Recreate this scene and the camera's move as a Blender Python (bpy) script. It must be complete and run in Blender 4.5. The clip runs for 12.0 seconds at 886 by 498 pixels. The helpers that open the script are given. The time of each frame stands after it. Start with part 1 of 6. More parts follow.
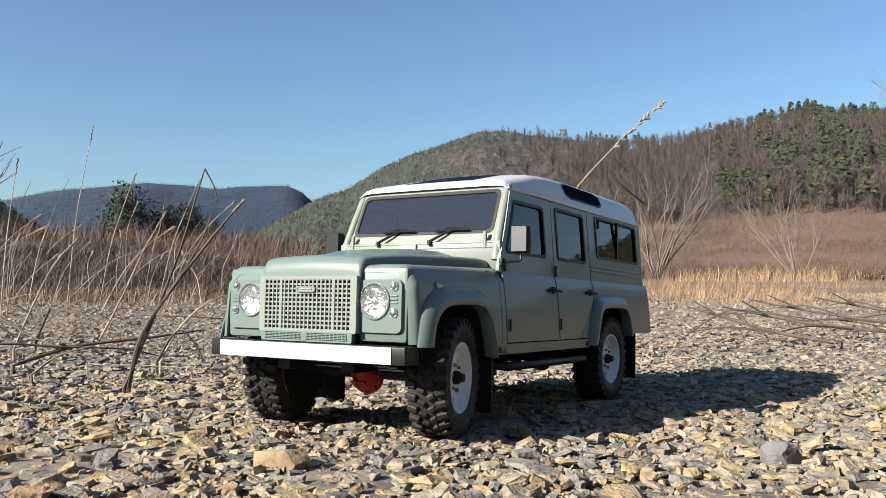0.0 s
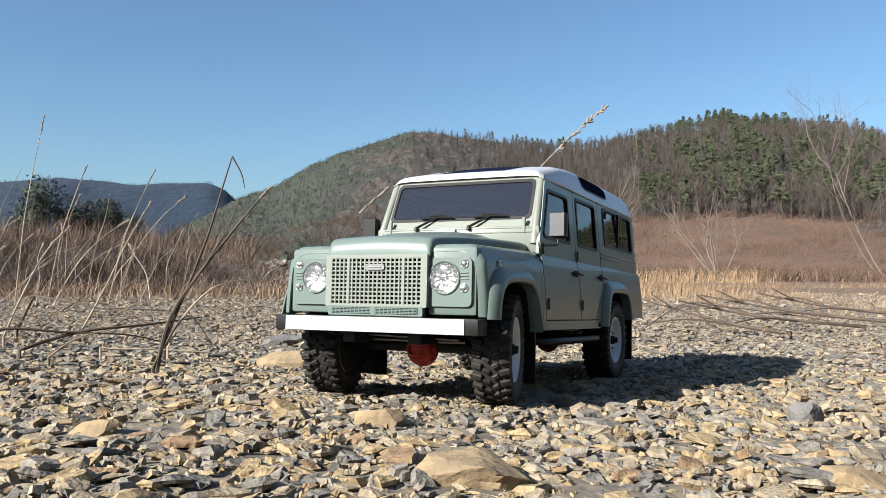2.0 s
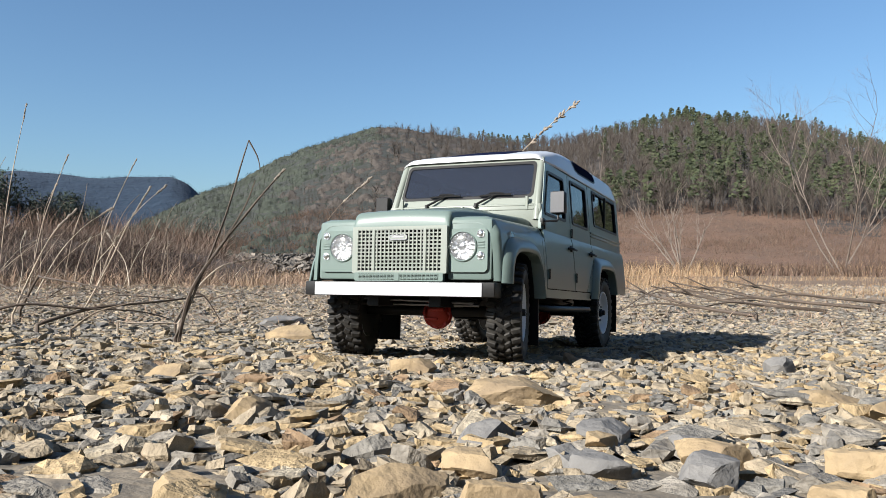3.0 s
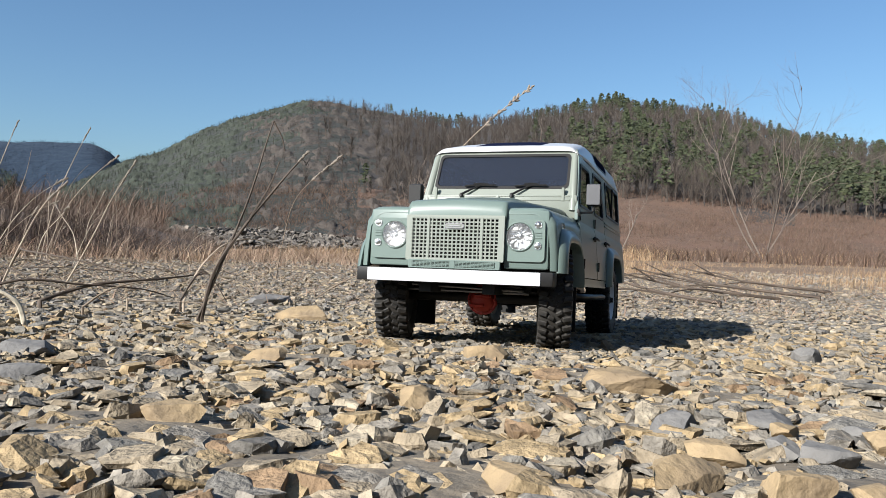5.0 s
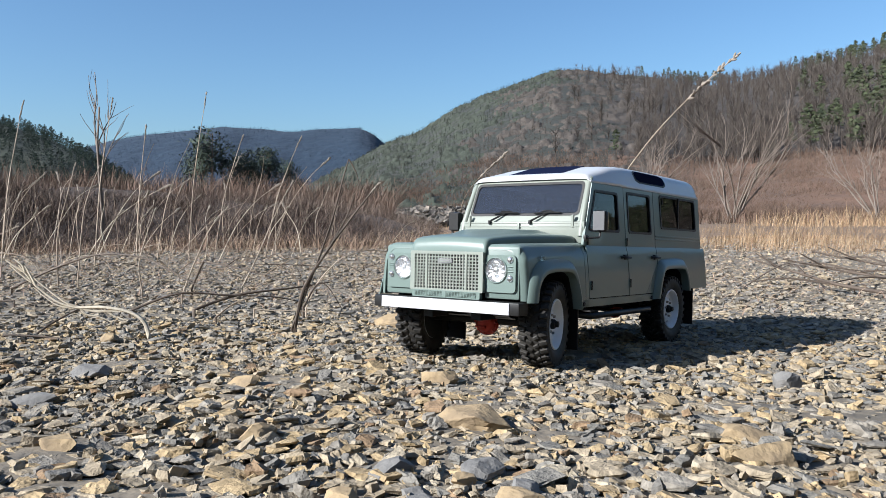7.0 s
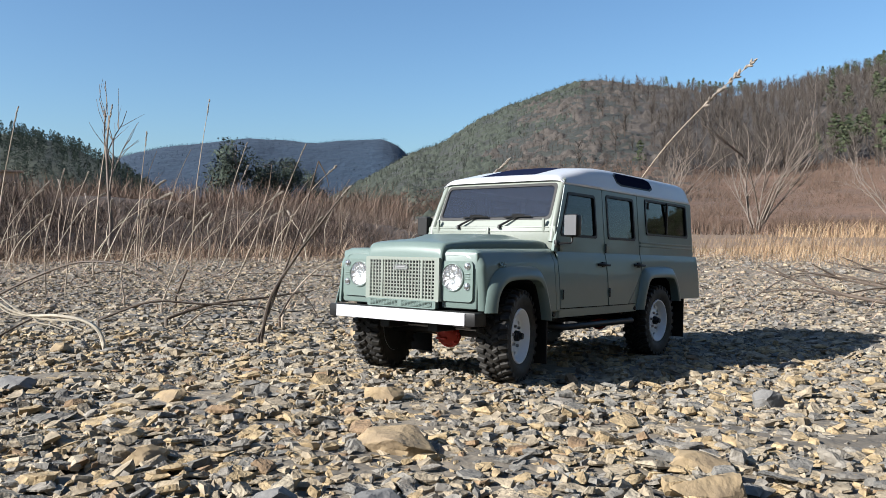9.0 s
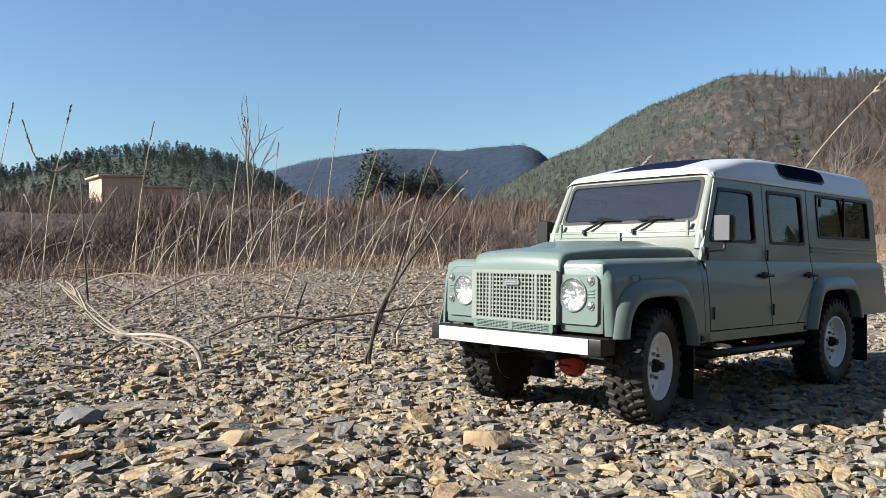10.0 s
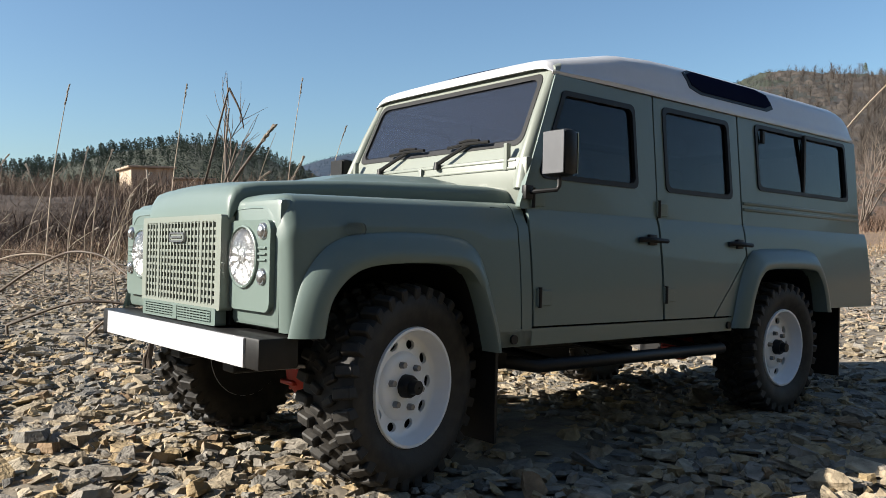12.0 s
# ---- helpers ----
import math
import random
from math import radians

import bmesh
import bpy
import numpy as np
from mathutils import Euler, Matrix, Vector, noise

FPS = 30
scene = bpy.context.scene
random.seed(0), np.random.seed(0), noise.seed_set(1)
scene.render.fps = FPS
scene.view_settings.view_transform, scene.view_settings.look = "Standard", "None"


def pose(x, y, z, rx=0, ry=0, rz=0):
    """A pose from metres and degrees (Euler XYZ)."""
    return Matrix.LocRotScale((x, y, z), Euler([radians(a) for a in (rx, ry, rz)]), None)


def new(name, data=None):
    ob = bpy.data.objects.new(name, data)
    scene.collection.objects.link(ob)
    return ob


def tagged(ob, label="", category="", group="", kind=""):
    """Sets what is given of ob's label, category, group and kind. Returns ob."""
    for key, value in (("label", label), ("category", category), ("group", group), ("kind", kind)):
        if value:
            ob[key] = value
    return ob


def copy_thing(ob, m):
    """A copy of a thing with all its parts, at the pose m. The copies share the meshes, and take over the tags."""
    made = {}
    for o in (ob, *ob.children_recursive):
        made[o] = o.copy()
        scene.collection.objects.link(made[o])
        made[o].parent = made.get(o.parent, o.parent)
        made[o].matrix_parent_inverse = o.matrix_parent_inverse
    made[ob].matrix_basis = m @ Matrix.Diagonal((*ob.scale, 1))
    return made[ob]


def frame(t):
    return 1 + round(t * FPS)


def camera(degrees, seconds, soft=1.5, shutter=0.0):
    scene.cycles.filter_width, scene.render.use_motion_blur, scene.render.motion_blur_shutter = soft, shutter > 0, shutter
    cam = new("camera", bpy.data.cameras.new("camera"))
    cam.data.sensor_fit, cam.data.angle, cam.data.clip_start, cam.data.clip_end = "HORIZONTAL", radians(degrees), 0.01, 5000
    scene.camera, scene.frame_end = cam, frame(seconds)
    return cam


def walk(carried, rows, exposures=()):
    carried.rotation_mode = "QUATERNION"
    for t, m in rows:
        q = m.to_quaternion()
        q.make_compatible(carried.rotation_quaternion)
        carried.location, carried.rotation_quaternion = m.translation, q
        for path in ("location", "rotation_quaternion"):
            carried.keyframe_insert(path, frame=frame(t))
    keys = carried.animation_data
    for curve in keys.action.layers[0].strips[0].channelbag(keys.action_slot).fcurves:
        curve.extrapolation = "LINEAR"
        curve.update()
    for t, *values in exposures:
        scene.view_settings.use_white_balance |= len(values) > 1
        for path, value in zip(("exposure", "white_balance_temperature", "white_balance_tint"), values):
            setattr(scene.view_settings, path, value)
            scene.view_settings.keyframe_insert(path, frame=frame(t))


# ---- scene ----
cam = camera(57.0, 12.0, soft=0.8)
PATH = [
    (0.0, pose(0.3924, -0.5143, 0.1226, 91.49, 0.14, 31.42)),
    (0.5, pose(0.3678, -0.5384, 0.1197, 91.19, -0.84, 29.12)),
    (1.0, pose(0.3502, -0.5533, 0.1037, 91.69, -0.49, 26.80)),
    (1.5, pose(0.3415, -0.5811, 0.1057, 91.52, -0.14, 25.28)),
    (2.0, pose(0.3272, -0.6073, 0.1063, 91.54, -0.26, 26.21)),
    (2.5, pose(0.3192, -0.6278, 0.1005, 91.21, -1.40, 25.68)),
    (3.0, pose(0.3187, -0.6893, 0.0841, 91.24, -0.38, 23.81)),
    (3.2, pose(0.3087, -0.7163, 0.0831, 91.64, -0.38, 22.71)),
    (4.8, pose(0.2286, -0.7574, 0.0996, 89.98, -1.72, 14.66)),
    (5.0, pose(0.2230, -0.7478, 0.0912, 89.78, -1.83, 18.81)),
    (5.5, pose(0.2390, -0.7244, 0.1193, 88.52, 0.36, 33.57)),
    (6.0, pose(0.3145, -0.7255, 0.1374, 87.68, 0.32, 37.58)),
    (6.5, pose(0.4270, -0.7267, 0.1576, 87.71, 0.62, 37.33)),
    (6.7, pose(0.4590, -0.7287, 0.1586, 87.41, 0.62, 36.73)),
    (8.3, pose(0.5270, -0.7130, 0.1520, 88.40, -0.50, 36.20)),
    (8.5, pose(0.5303, -0.6960, 0.1476, 88.42, -0.59, 36.49)),
    (9.0, pose(0.5062, -0.6434, 0.1506, 88.18, 0.21, 38.08)),
    (9.5, pose(0.4790, -0.5862, 0.1498, 88.28, 0.34, 43.79)),
    (10.0, pose(0.4429, -0.5323, 0.1510, 88.72, 1.33, 48.00)),
    (10.5, pose(0.4247, -0.4688, 0.1405, 88.91, 0.68, 51.15)),
    (11.0, pose(0.4068, -0.4009, 0.1182, 89.30, 1.88, 51.46)),
    (11.5, pose(0.3918, -0.3054, 0.1063, 89.58, 1.38, 51.99)),
    (12.0, pose(0.3672, -0.2082, 0.1128, 88.42, 0.64, 50.19)),
]
walk(cam, PATH, exposures=[(0.0, 1.31, 6750, 10), (3.0, 1.18, 6500, 10), (5.0, 1.06, 6380, 10), (6.5, 1.22, 6080, 10), (8.5, 1.24, 6220, 10), (10.5, 1.32, 6650, 10), (11.2, 1.30, 6850, 10), (12.0, 1.27, 6900, 10)])

# ---- light: low spring sun from the car's front right, clear sky ----
SUN_WAY = Vector((0.135, 0.235, -0.155)).normalized()
world = bpy.data.worlds.new("sky")
scene.world = world
world.use_nodes = True
wn = world.node_tree.nodes
wl = world.node_tree.links
sky = wn.new("ShaderNodeTexSky")
sky.sky_type = "NISHITA"
sky.sun_disc = False
sky.sun_elevation = math.asin(-SUN_WAY.z)
sky.sun_rotation = math.atan2(-SUN_WAY.x, -SUN_WAY.y)
sky.air_density, sky.dust_density, sky.ozone_density = 1.0, 1.0, 4.0
tint = wn.new("ShaderNodeVectorMath")
tint.operation = "MULTIPLY"
tint.inputs[1].default_value = (0.87, 0.99, 1.03)
wl.new(sky.outputs[0], tint.inputs[0])
wl.new(tint.outputs[0], wn["Background"].inputs[0])
wn["Background"].inputs[1].default_value = 0.063
sun_data = bpy.data.lights.new("sun", "SUN")
sun_data.energy, sun_data.angle, sun_data.color = 4.9, radians(0.55), (1.0, 0.965, 0.905)
sun = new("sun", sun_data)
sun.rotation_mode = "QUATERNION"
sun.rotation_quaternion = SUN_WAY.to_track_quat("-Z", "Y")


# ---- materials ----
def dull(color, k=0.80):
    """Scales a base colour by k; darker surfaces under a stronger sun deepen the shade."""
    return tuple(c * k for c in color)


def mat(name, color, rough=0.6, metal=0.0, vary=None, grain=0.0, scale=60.0, bump=0.0, bump_scale=None, coat=0.0, spec=0.5):
    """A procedural material: a base colour, a second colour mixed in by noise at two scales, fine relief."""
    m = bpy.data.materials.new(name)
    m.use_nodes = True
    nt = m.node_tree
    n, l = nt.nodes, nt.links
    b = n["Principled BSDF"]
    color, vary = dull(color), dull(vary) if vary else None
    b.inputs["Base Color"].default_value = (*color, 1)
    b.inputs["Roughness"].default_value = rough
    b.inputs["Metallic"].default_value = metal
    b.inputs["Specular IOR Level"].default_value = spec
    b.inputs["Coat Weight"].default_value = coat
    b.inputs["Coat Roughness"].default_value = 0.04
    tc = n.new("ShaderNodeTexCoord")
    if vary:
        n1, n2 = n.new("ShaderNodeTexNoise"), n.new("ShaderNodeTexNoise")
        n1.inputs["Scale"].default_value, n2.inputs["Scale"].default_value = scale * 0.12, scale
        n1.inputs["Detail"].default_value, n2.inputs["Detail"].default_value = 4, 6
        l.new(tc.outputs["Object"], n1.inputs["Vector"])
        l.new(tc.outputs["Object"], n2.inputs["Vector"])
        add = n.new("ShaderNodeMath")
        add.operation = "MULTIPLY_ADD"
        add.inputs[1].default_value = 0.5
        l.new(n1.outputs["Fac"], add.inputs[0])
        half = n.new("ShaderNodeMath")
        half.operation = "MULTIPLY"
        half.inputs[1].default_value = 0.5
        l.new(n2.outputs["Fac"], half.inputs[0])
        l.new(half.outputs[0], add.inputs[2])
        ramp = n.new("ShaderNodeValToRGB")
        ramp.color_ramp.elements[0].position, ramp.color_ramp.elements[1].position = 0.5 - grain, 0.5 + grain
        ramp.color_ramp.elements[0].color, ramp.color_ramp.elements[1].color = (*color, 1), (*vary, 1)
        l.new(add.outputs[0], ramp.inputs["Fac"])
        l.new(ramp.outputs["Color"], b.inputs["Base Color"])
    if bump:
        nb = n.new("ShaderNodeTexNoise")
        nb.inputs["Scale"].default_value, nb.inputs["Detail"].default_value = bump_scale or scale, 6
        l.new(tc.outputs["Object"], nb.inputs["Vector"])
        bp = n.new("ShaderNodeBump")
        bp.inputs["Strength"].default_value, bp.inputs["Distance"].default_value = bump, 0.3 / (bump_scale or scale)
        l.new(nb.outputs["Fac"], bp.inputs["Height"])
        l.new(bp.outputs["Normal"], b.inputs["Normal"])
    return m


def pieces(name, stops, by_object=False, rough=0.8, scale=80.0, bump=0.5, dark=0.55, bump_dist=0.002):
    """A material for many loose pieces: each piece takes its own colour from the stops, broken up by noise."""
    m = bpy.data.materials.new(name)
    m.use_nodes = True
    nt = m.node_tree
    n, l = nt.nodes, nt.links
    b = n["Principled BSDF"]
    b.inputs["Roughness"].default_value = rough
    b.inputs["Specular IOR Level"].default_value = 0.3
    if by_object:
        rnd = n.new("ShaderNodeObjectInfo").outputs["Random"]
    else:
        rnd = n.new("ShaderNodeNewGeometry").outputs["Random Per Island"]
    ramp = n.new("ShaderNodeValToRGB")
    ramp.color_ramp.interpolation = "CONSTANT"
    e = ramp.color_ramp.elements
    while len(e) < len(stops):
        e.new(0.5)
    for k, (p, c) in enumerate(stops):
        e[k].position, e[k].color = p, (*dull(c), 1)
    l.new(rnd, ramp.inputs["Fac"])
    tc = n.new("ShaderNodeTexCoord")
    nz = n.new("ShaderNodeTexNoise")
    nz.inputs["Scale"].default_value, nz.inputs["Detail"].default_value = scale, 7
    l.new(tc.outputs["Object"], nz.inputs["Vector"])
    shade = n.new("ShaderNodeMapRange")
    shade.inputs["From Min"].default_value, shade.inputs["From Max"].default_value = 0.3, 0.7
    shade.inputs["To Min"].default_value, shade.inputs["To Max"].default_value = dark, 1.25
    l.new(nz.outputs["Fac"], shade.inputs["Value"])
    mul = n.new("ShaderNodeVectorMath")
    mul.operation = "SCALE"
    l.new(ramp.outputs["Color"], mul.inputs[0])
    l.new(shade.outputs["Result"], mul.inputs["Scale"])
    l.new(mul.outputs["Vector"], b.inputs["Base Color"])
    nb = n.new("ShaderNodeTexNoise")
    nb.inputs["Scale"].default_value, nb.inputs["Detail"].default_value = scale * 3, 6
    l.new(tc.outputs["Object"], nb.inputs["Vector"])
    bp = n.new("ShaderNodeBump")
    bp.inputs["Strength"].default_value, bp.inputs["Distance"].default_value = bump, bump_dist
    l.new(nb.outputs["Fac"], bp.inputs["Height"])
    l.new(bp.outputs["Normal"], b.inputs["Normal"])
    return m


GREEN = mat("sage_green_paint", (0.156, 0.206, 0.186), 0.36, vary=(0.149, 0.197, 0.178), grain=0.2, scale=400, bump=0.03, bump_scale=900, coat=0.22, spec=0.25)
WHITE = mat("white_roof_paint", (0.63, 0.63, 0.64), 0.38, vary=(0.59, 0.59, 0.60), grain=0.2, scale=300, bump=0.03, bump_scale=900, coat=0.3)
CREAM = mat("pale_green_frame_paint", (0.238, 0.260, 0.224), 0.40, vary=(0.227, 0.249, 0.214), grain=0.2, scale=300, coat=0.2, spec=0.3)
# a paler copy of the body's sage green
GRILLE = mat("pale_sage_grille", (0.245, 0.272, 0.236), 0.36, vary=(0.232, 0.258, 0.224), grain=0.2, scale=300, coat=0.3)
STRIP = mat("white_bumper_plate", (0.53, 0.53, 0.55), 0.45, vary=(0.49, 0.49, 0.51), grain=0.2, scale=200, bump=0.05, bump_scale=500)
BLACK = mat("black_plastic", (0.012, 0.012, 0.013), 0.45, vary=(0.020, 0.019, 0.018), grain=0.15, scale=300, bump=0.08, bump_scale=900, spec=0.22)
SEAM = mat("dark_gap_and_hollow", (0.006, 0.007, 0.006), 0.9, spec=0.1)
RUBBER = mat("tyre_rubber", (0.014, 0.0135, 0.013), 0.62, vary=(0.038, 0.034, 0.029), grain=0.10, scale=180, bump=0.2, bump_scale=700, spec=0.3)
RIM = mat("white_steel_rim", (0.93, 0.96, 1.0), 0.4, vary=(0.86, 0.89, 0.94), grain=0.2, scale=250, coat=0.2)
STEEL = mat("grey_nut_metal", (0.35, 0.35, 0.36), 0.35, 0.9, vary=(0.25, 0.25, 0.26), grain=0.2, scale=300)
CHROME = mat("lamp_reflector", (0.62, 0.63, 0.64), 0.22, 0.85, vary=(0.42, 0.43, 0.44), grain=0.06, scale=420, bump=0.9, bump_scale=260)
SHELL = mat("sunlit_mirror_grey", (0.115, 0.115, 0.12), 0.32, 0.0, vary=(0.10, 0.10, 0.105), grain=0.2, scale=300)
RED = mat("red_anodised_cover", (0.46, 0.035, 0.018), 0.35, 0.35, vary=(0.38, 0.03, 0.016), grain=0.2, scale=300)
SEAT = mat("grey_seat_cloth", (0.16, 0.15, 0.15), 0.8, vary=(0.11, 0.105, 0.105), grain=0.15, scale=200, bump=0.3, bump_scale=700)
MIRROR = mat("mirror_glass", (0.8, 0.82, 0.84), 0.05, 1.0)


def glass(name, tint, rough=0.02, through_it=0.75, ior=1.50, scuffs=0.0):
    m = bpy.data.materials.new(name)
    m.use_nodes = True
    b = m.node_tree.nodes["Principled BSDF"]
    b.inputs["Base Color"].default_value = (*tint, 1)
    b.inputs["Roughness"].default_value = rough
    b.inputs["Transmission Weight"].default_value = through_it
    b.inputs["IOR"].default_value = ior
    if scuffs:
        nt = m.node_tree
        tc, mp, nz, bp = (nt.nodes.new("ShaderNode" + k) for k in ("TexCoord", "Mapping", "TexNoise", "Bump"))
        mp.inputs["Scale"].default_value = (18, 60, 130)
        nz.inputs["Scale"].default_value, nz.inputs["Detail"].default_value = 1.0, 4
        bp.inputs["Strength"].default_value, bp.inputs["Distance"].default_value = scuffs, 0.001
        nt.links.new(tc.outputs["Object"], mp.inputs["Vector"])
        nt.links.new(mp.outputs["Vector"], nz.inputs["Vector"])
        nt.links.new(nz.outputs["Fac"], bp.inputs["Height"])
        nt.links.new(bp.outputs["Normal"], b.inputs["Normal"])
    return m


GLASS = glass("tinted_window_glass", (0.150, 0.175, 0.245), 0.05, 0.90, scuffs=0.35)
SIDE_GLASS = glass("smoked_side_glass", (0.085, 0.080, 0.085), 0.02, 0.97, 1.30)
SKYPANE = mat("dark_roof_glass", (0.012, 0.017, 0.042), 0.5, vary=(0.010, 0.014, 0.036), grain=0.2, scale=200, spec=0.0)
LENS = glass("clear_lens", (0.95, 0.96, 0.97), 0.16, 1.0)


# ---- mesh helpers ----
def part(name, bm, material, parent=None, label="", smooth=None):
    """Links a bmesh as one mesh object under its thing or part."""
    me = bpy.data.meshes.new(name)
    bmesh.ops.recalc_face_normals(bm, faces=bm.faces)
    bm.to_mesh(me)
    bm.free()
    for m in material if isinstance(material, (list, tuple)) else [material]:
        me.materials.append(m)
    ob = new(name, me)
    if parent:
        ob.parent = parent
    if smooth is not None:
        me.shade_smooth()
        me.set_sharp_from_angle(angle=radians(smooth))
    if label:
        ob["label"] = label
    return ob


def thing(name, label, category, m=None, group="", kind=""):
    ob = new(name)
    ob.empty_display_size = 0.05
    if m is not None:
        ob.matrix_basis = m
    return tagged(ob, label, category, group, kind)


def add_box(bm, lo, hi, bevel=0.0, m=None):
    g = bmesh.ops.create_cube(bm, size=1.0)
    vs = g["verts"]
    c = [(a + b) / 2 for a, b in zip(lo, hi)]
    d = [abs(b - a) for a, b in zip(lo, hi)]
    for v in vs:
        v.co = Vector((v.co.x * d[0] + c[0], v.co.y * d[1] + c[1], v.co.z * d[2] + c[2]))
    if bevel:
        es = list({e for v in vs for e in v.link_edges})
        r = bmesh.ops.bevel(bm, geom=es, offset=bevel, segments=2, affect="EDGES", profile=0.5)
        vs = list({v for f in r["faces"] for v in f.verts} | {v for v in vs if v.is_valid})
    if m is not None:
        for v in vs:
            v.co = m @ v.co
    return vs


def add_tube(bm, pts, r, n=8, r_end=None, cap=True):
    """A round tube through the points, tapering to r_end."""
    pts = [Vector(p) for p in pts]
    rings = []
    for i, p in enumerate(pts):
        d = (pts[min(i + 1, len(pts) - 1)] - pts[max(i - 1, 0)]).normalized()
        a = d.orthogonal().normalized()
        if i and rings:
            a = (last - d * last.dot(d)).normalized()
        last = a
        b = d.cross(a)
        k = i / max(len(pts) - 1, 1)
        rr = r if r_end is None else r + (r_end - r) * k
        rings.append([bm.verts.new(p + (a * math.cos(q * math.tau / n) + b * math.sin(q * math.tau / n)) * rr) for q in range(n)])
    for u, v in zip(rings, rings[1:]):
        for q in range(n):
            bm.faces.new((u[q], u[(q + 1) % n], v[(q + 1) % n], v[q]))
    if cap:
        bm.faces.new(rings[0][::-1])
        bm.faces.new(rings[-1])
    return rings


def add_grid(bm, rows):
    """Quads over rows of points."""
    vs = [[bm.verts.new(p) for p in row] for row in rows]
    for a, b in zip(vs, vs[1:]):
        for i in range(len(a) - 1):
            bm.faces.new((a[i], a[i + 1], b[i + 1], b[i]))
    return vs


def thicken(bm, d):
    bmesh.ops.recalc_face_normals(bm, faces=bm.faces)
    bmesh.ops.solidify(bm, geom=list(bm.faces), thickness=d)


def rounded(y0, z0, y1, z1, r, n=4, tl=0.0, tr=0.0):
    """The outline of a rounded rectangle, 4 * (n + 1) points; tl and tr lean the top corners along y."""
    pts = []
    for cy, cz, a0, lean in ((y1 - r, z1 - r, 0, tr), (y0 + r, z1 - r, 90, tl), (y0 + r, z0 + r, 180, 0), (y1 - r, z0 + r, 270, 0)):
        for k in range(n + 1):
            a = radians(a0 + 90 * k / n)
            pts.append((cy + r * math.cos(a) + lean, cz + r * math.sin(a)))
    return pts


# ---- the model car: nose towards -y, its left side towards +x ----
CAR_POSE = Matrix(((0.99998, 0.00015, -0.00597, 0), (0.00015, 0.99878, 0.04935, 0), (0.00597, -0.04935, 0.99876, -0.0155), (0, 0, 0, 1)))
SIDE = ((0.060, 0.0905), (0.073, 0.0918), (0.082, 0.0922), (0.100, 0.0915), (0.115, 0.0902), (0.126, 0.0888), (0.134, 0.0878), (0.1385, 0.0868), (0.1405, 0.0858), (0.146, 0.0856), (0.160, 0.0846), (0.213, 0.0799))


def side_x(z):
    return float(np.interp(z, [a for a, b in SIDE], [b for a, b in SIDE]))


def columns(bm, s, ys, low, top, n=9, out=0.0):
    """A body side panel over columns along y, from low(y) to top(y), that follows the body's side."""
    rows = []
    for y in ys:
        a, b = low(y), top(y)
        rows.append([(s * (side_x(a + (b - a) * k / n) + out), y, a + (b - a) * k / n) for k in range(n + 1)])
    add_grid(bm, rows)
    thicken(bm, 0.0016)


def frame_panel(bm, outer, inner, place, depth):
    """A panel with a hole: both outlines have the same number of points; place(u, v, d) puts a point at depth d."""
    n = len(outer)
    o0, i0 = [bm.verts.new(place(u, v, 0)) for u, v in outer], [bm.verts.new(place(u, v, 0)) for u, v in inner]
    o1, i1 = [bm.verts.new(place(u, v, depth)) for u, v in outer], [bm.verts.new(place(u, v, depth)) for u, v in inner]
    for k in range(n):
        j = (k + 1) % n
        bm.faces.new((o0[k], o0[j], i0[j], i0[k]))
        bm.faces.new((o1[k], i1[k], i1[j], o1[j]))
        bm.faces.new((o0[k], o1[k], o1[j], o0[j]))
        bm.faces.new((i0[k], i0[j], i1[j], i1[k]))


def plate(bm, outline, place, depth):
    a = [bm.verts.new(place(u, v, 0)) for u, v in outline]
    b = [bm.verts.new(place(u, v, depth)) for u, v in outline]
    bm.faces.new(a)
    bm.faces.new(b[::-1])
    n = len(a)
    for k in range(n):
        bm.faces.new((a[k], b[k], b[(k + 1) % n], a[(k + 1) % n]))


def scaled(outline, d):
    cu, cv = sum(p[0] for p in outline) / len(outline), sum(p[1] for p in outline) / len(outline)
    w, h = max(p[0] for p in outline) - min(p[0] for p in outline), max(p[1] for p in outline) - min(p[1] for p in outline)
    return [(cu + (u - cu) * (1 + 2 * d / w), cv + (v - cv) * (1 + 2 * d / h)) for u, v in outline]


FRONT_IN = ((-0.0475, 0.083), (-0.0435, 0.098), (-0.0320, 0.1085), (-0.0140, 0.1120), (0.0180, 0.1120), (0.0305, 0.1075), (0.0385, 0.092), (0.0445, 0.072))
FRONT_OUT = ((-0.0605, 0.083), (-0.0535, 0.106), (-0.0390, 0.1205), (-0.0170, 0.1248), (0.0200, 0.1248), (0.0370, 0.1185), (0.0450, 0.095), (0.0505, 0.072))
REAR_IN = ((0.2620, 0.075), (0.2700, 0.095), (0.2800, 0.1075), (0.2950, 0.1120), (0.3460, 0.1120), (0.3580, 0.1070), (0.3640, 0.095), (0.3670, 0.082))
REAR_OUT = ((0.2505, 0.075), (0.2600, 0.100), (0.2730, 0.1190), (0.2900, 0.1250), (0.3520, 0.1255), (0.3660, 0.1185), (0.3740, 0.100), (0.3790, 0.082))


def arch(line, y):
    ys, zs = [p[0] for p in line], [p[1] for p in line]
    return float(np.interp(y, ys, zs))


